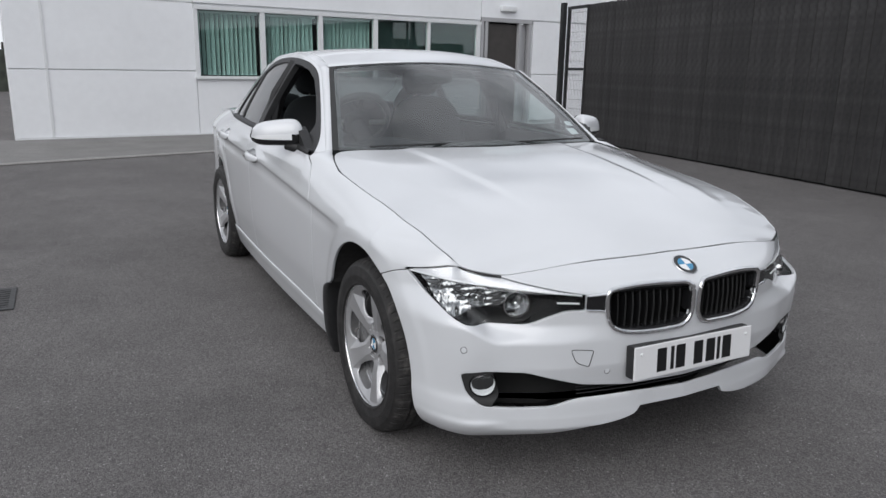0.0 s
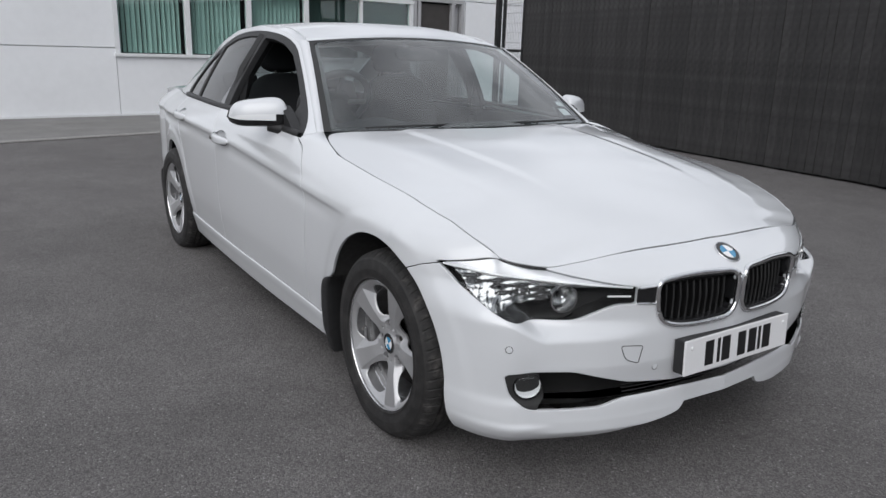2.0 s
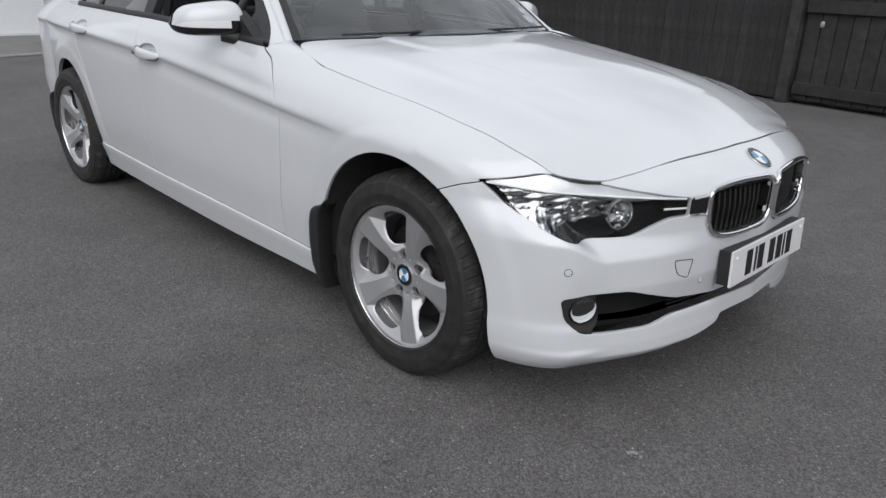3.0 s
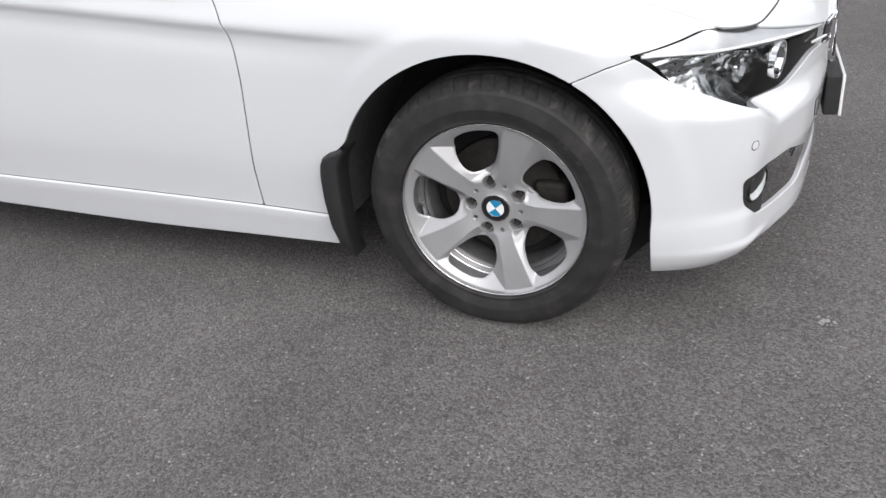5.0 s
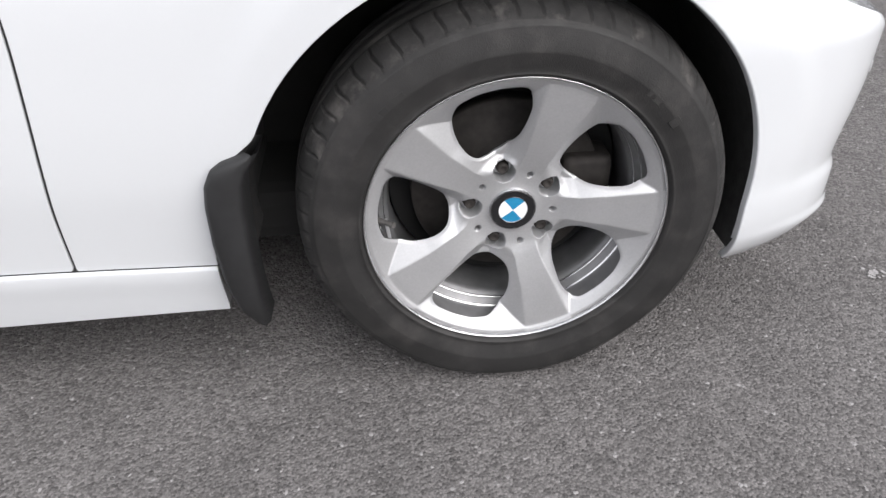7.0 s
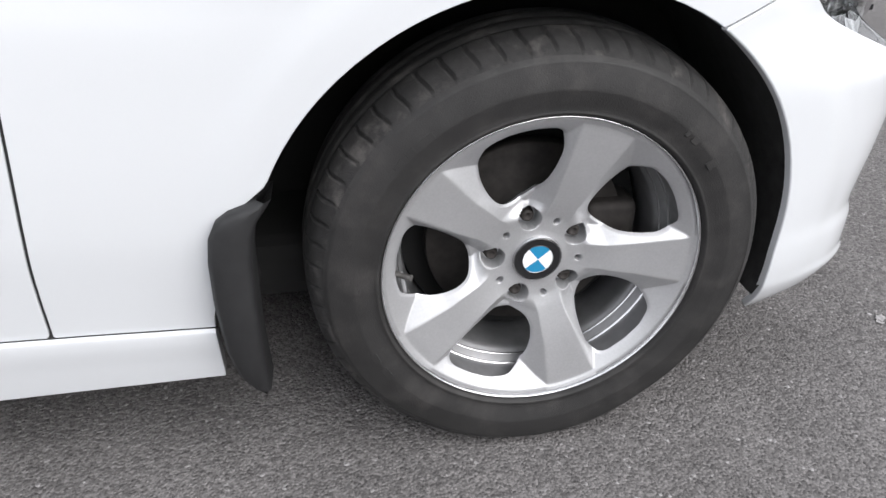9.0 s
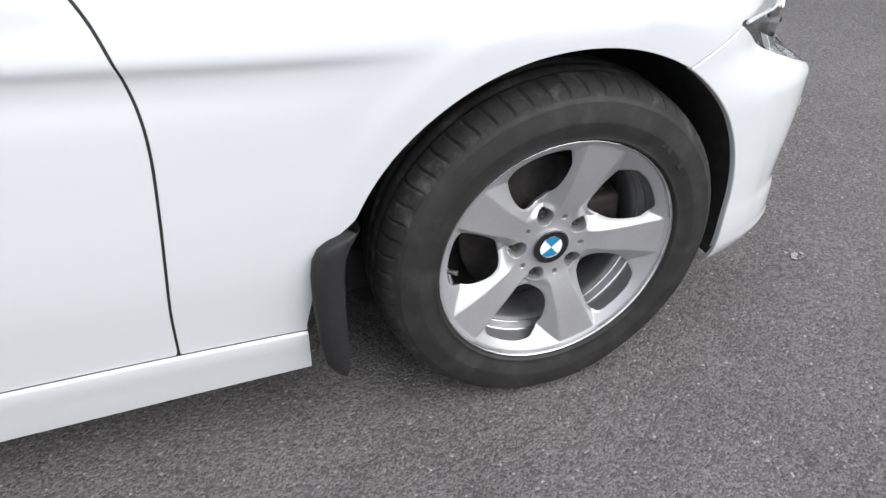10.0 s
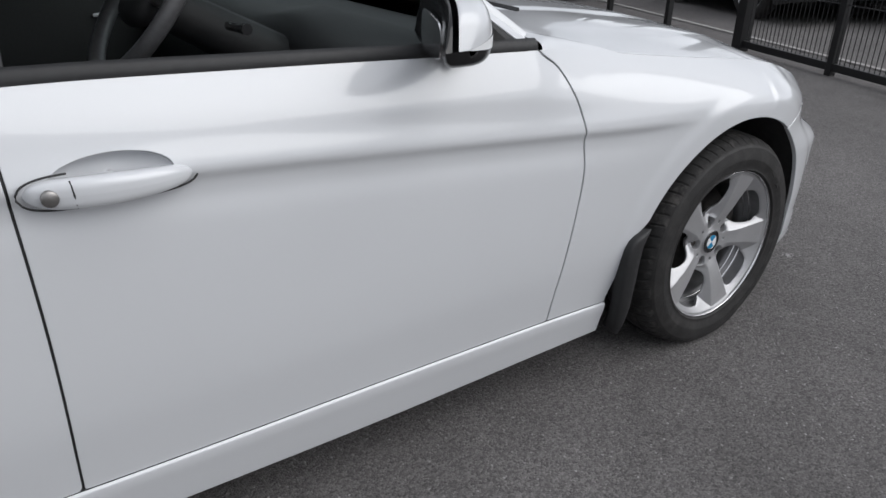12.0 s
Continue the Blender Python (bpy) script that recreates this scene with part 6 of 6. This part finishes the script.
# ---- mesh gate at the end of the fence ----
GATE_BLACK = material("black_gate_steel", (0.012, 0.012, 0.013), 0.45, 0.2, vary=0.15, scale=60)
GALV = material("galvanised_wire", (0.30, 0.30, 0.31), 0.5, 0.6, vary=0.1, scale=60)
gate = tagged(empty("mesh_gate", (-10.2, FENCE_Y, 0)), "black steel gate frame with wire mesh infill", "gate")
for lo, hi in (((-10.30, FENCE_Y - 0.04, 0), (-10.18, FENCE_Y + 0.04, 2.75)), ((-10.05, FENCE_Y - 0.025, 0.1), (-9.99, FENCE_Y + 0.025, 2.66)), ((-9.36, FENCE_Y - 0.025, 0.1), (-9.31, FENCE_Y + 0.025, 2.66)), ((-9.99, FENCE_Y - 0.025, 2.60), (-9.36, FENCE_Y + 0.025, 2.66)), ((-9.99, FENCE_Y - 0.025, 1.40), (-9.36, FENCE_Y + 0.025, 1.45)), ((-9.99, FENCE_Y - 0.025, 0.1), (-9.36, FENCE_Y + 0.025, 0.16))):
    under(part("gate_bar", box(lo, hi, 0.006), GATE_BLACK), gate)
for i in range(13):
    z = 0.25 + 0.19 * i
    under(part("mesh_wire", tube([(-9.99, FENCE_Y, z), (-9.36, FENCE_Y, z)], 0.004, 6), GALV), gate)
for i in range(11):
    x = -9.94 + 0.055 * i
    under(part("mesh_wire", tube([(x, FENCE_Y, 0.16), (x, FENCE_Y, 2.6)], 0.003, 6), GALV), gate)

gate.location, gate.rotation_euler.z = (-9.80, 7.11, 0), FENCE_TURN
gate.scale.z = 0.94

# ---- railing in front of the yard ----
RAIL_A, RAIL_B = Vector((3.92, 0.10, 0)), Vector((4.95, 3.55, 0))
rail_dir = (RAIL_B - RAIL_A).normalized()
RAIL = Matrix.Translation(RAIL_A) @ Matrix((rail_dir, Vector((0, 0, 1)).cross(rail_dir), (0, 0, 1))).transposed().to_4x4()
railing = tagged(empty("railing", RAIL_A), "low black steel railing with thin upright bars", "railing")


def rail_part(name, bm, mat=GATE_BLACK):
    ob = part(name, bm, mat, None, "", False, RAIL)
    return under(ob, railing)


L = 6.6
for s, wd in ((0.0, 0.03), (1.02, 0.03), (2.12, 0.055), (3.3, 0.03), (4.5, 0.03), (5.7, 0.03)):
    rail_part("post", box((s - wd, -wd, 0.0), (s + wd, wd, 1.9), 0.004))
rail_part("bottom_rail", box((0.0, -0.022, 0.04), (2.12, 0.022, 0.10), 0.004))
for z in (0.55, 1.15, 1.75):
    rail_part("cross_wire", tube([(0.0, 0.01, z), (2.12, 0.01, z)], 0.004, 6))
for i in range(44):
    rail_part("upright_wire", tube([(0.03 + 0.048 * i, 0, 0.09), (0.03 + 0.048 * i, 0, 1.8)], 0.0035, 5))
# pale kerb line and parked cars beyond
bm = bmesh.new()
add_box(bm, (-3.0, -0.62, 0.0), (9.0, -0.56, 0.018))
tagged(part("kerb_line", bm, KERB, None, "", False, RAIL), "pale kerb line beyond the railing", "kerb", kind="structure")
DARK_PAINT = material("black_car_paint", (0.012, 0.012, 0.014), 0.25, coat=1.0, vary=0.05, scale=40)
DARK_GLASS = material("dark_car_glass", (0.01, 0.011, 0.012), 0.08)


def parked_car(x, y, turn, label):
    """A far parked car: hull, cabin, window band and wheels; its near front wheel stands at x, y."""
    root = tagged(empty("parked_car", (x, y, 0)), label, "car", "parked cars beyond the railing")
    m = pose(x, y, 0, 0, 0, turn)
    hull = rounded([(-3.45, 0.30), (-3.5, 0.75), (-3.3, 0.92), (-0.9, 0.93), (0.55, 0.80), (0.78, 0.62), (0.80, 0.28), (0.42, 0.20), (0.36, 0.42), (0.2, 0.62), (-0.2, 0.62), (-0.36, 0.42), (-0.42, 0.18), (-2.2, 0.18), (-2.26, 0.42), (-2.42, 0.62), (-2.82, 0.62), (-2.98, 0.42), (-3.04, 0.20)], 0.05, 3)
    under(part("hull", prism(hull, 0.0, 1.72, 1, 0.03), DARK_PAINT, None, "", False, m), root)
    cabin = rounded([(-3.1, 0.92), (-2.5, 1.36), (-1.5, 1.42), (-0.6, 0.93)], 0.12, 4)
    under(part("cabin", prism(cabin, 0.12, 1.60, 1, 0.05), DARK_GLASS, None, "", False, m), root)
    for wx in (0.0, -2.62):
        for wy, tw in ((0.05, 0), (1.67, 180)):
            wm = m @ pose(wx, wy, HUB, 0, 0, tw)
            for name in ("wheel", "sidewall", "tread", "rim_lip", "barrel", "hub_shade"):
                ob = new(name if name != "wheel" else "alloy_wheel", wheel_meshes[name][0])
                ob.matrix_world = wm
                under(ob, root)


parked_car(6.55, 3.45, 73 + 180, "black parked car with alloy wheels behind a railing")
parked_car(7.6, 1.6, 73 + 180, "dark parked car with alloy wheels further off")
# far edge of the yard
FAR = material("far_hedge", (0.05, 0.055, 0.045), 0.9, vary=0.5, scale=3, big=0.3, big_scale=0.6)
bm = bmesh.new()
rnd = random.Random(11)
for side in range(4):
    for i in range(60):
        a, h = -30 + i, 1.6 + 1.4 * rnd.random()
        c = {0: (-34 - rnd.random(), a), 1: (22 + rnd.random(), a), 2: (a, -26 - rnd.random()), 3: (a, 22 + rnd.random())}[side]
        add_box(bm, (c[0] - 0.8, c[1] - 0.8, 0), (c[0] + 0.8, c[1] + 0.8, h))
tagged(part("far_hedge", bm, FAR), "dark hedge along the far edge", "hedge", kind="stuff")
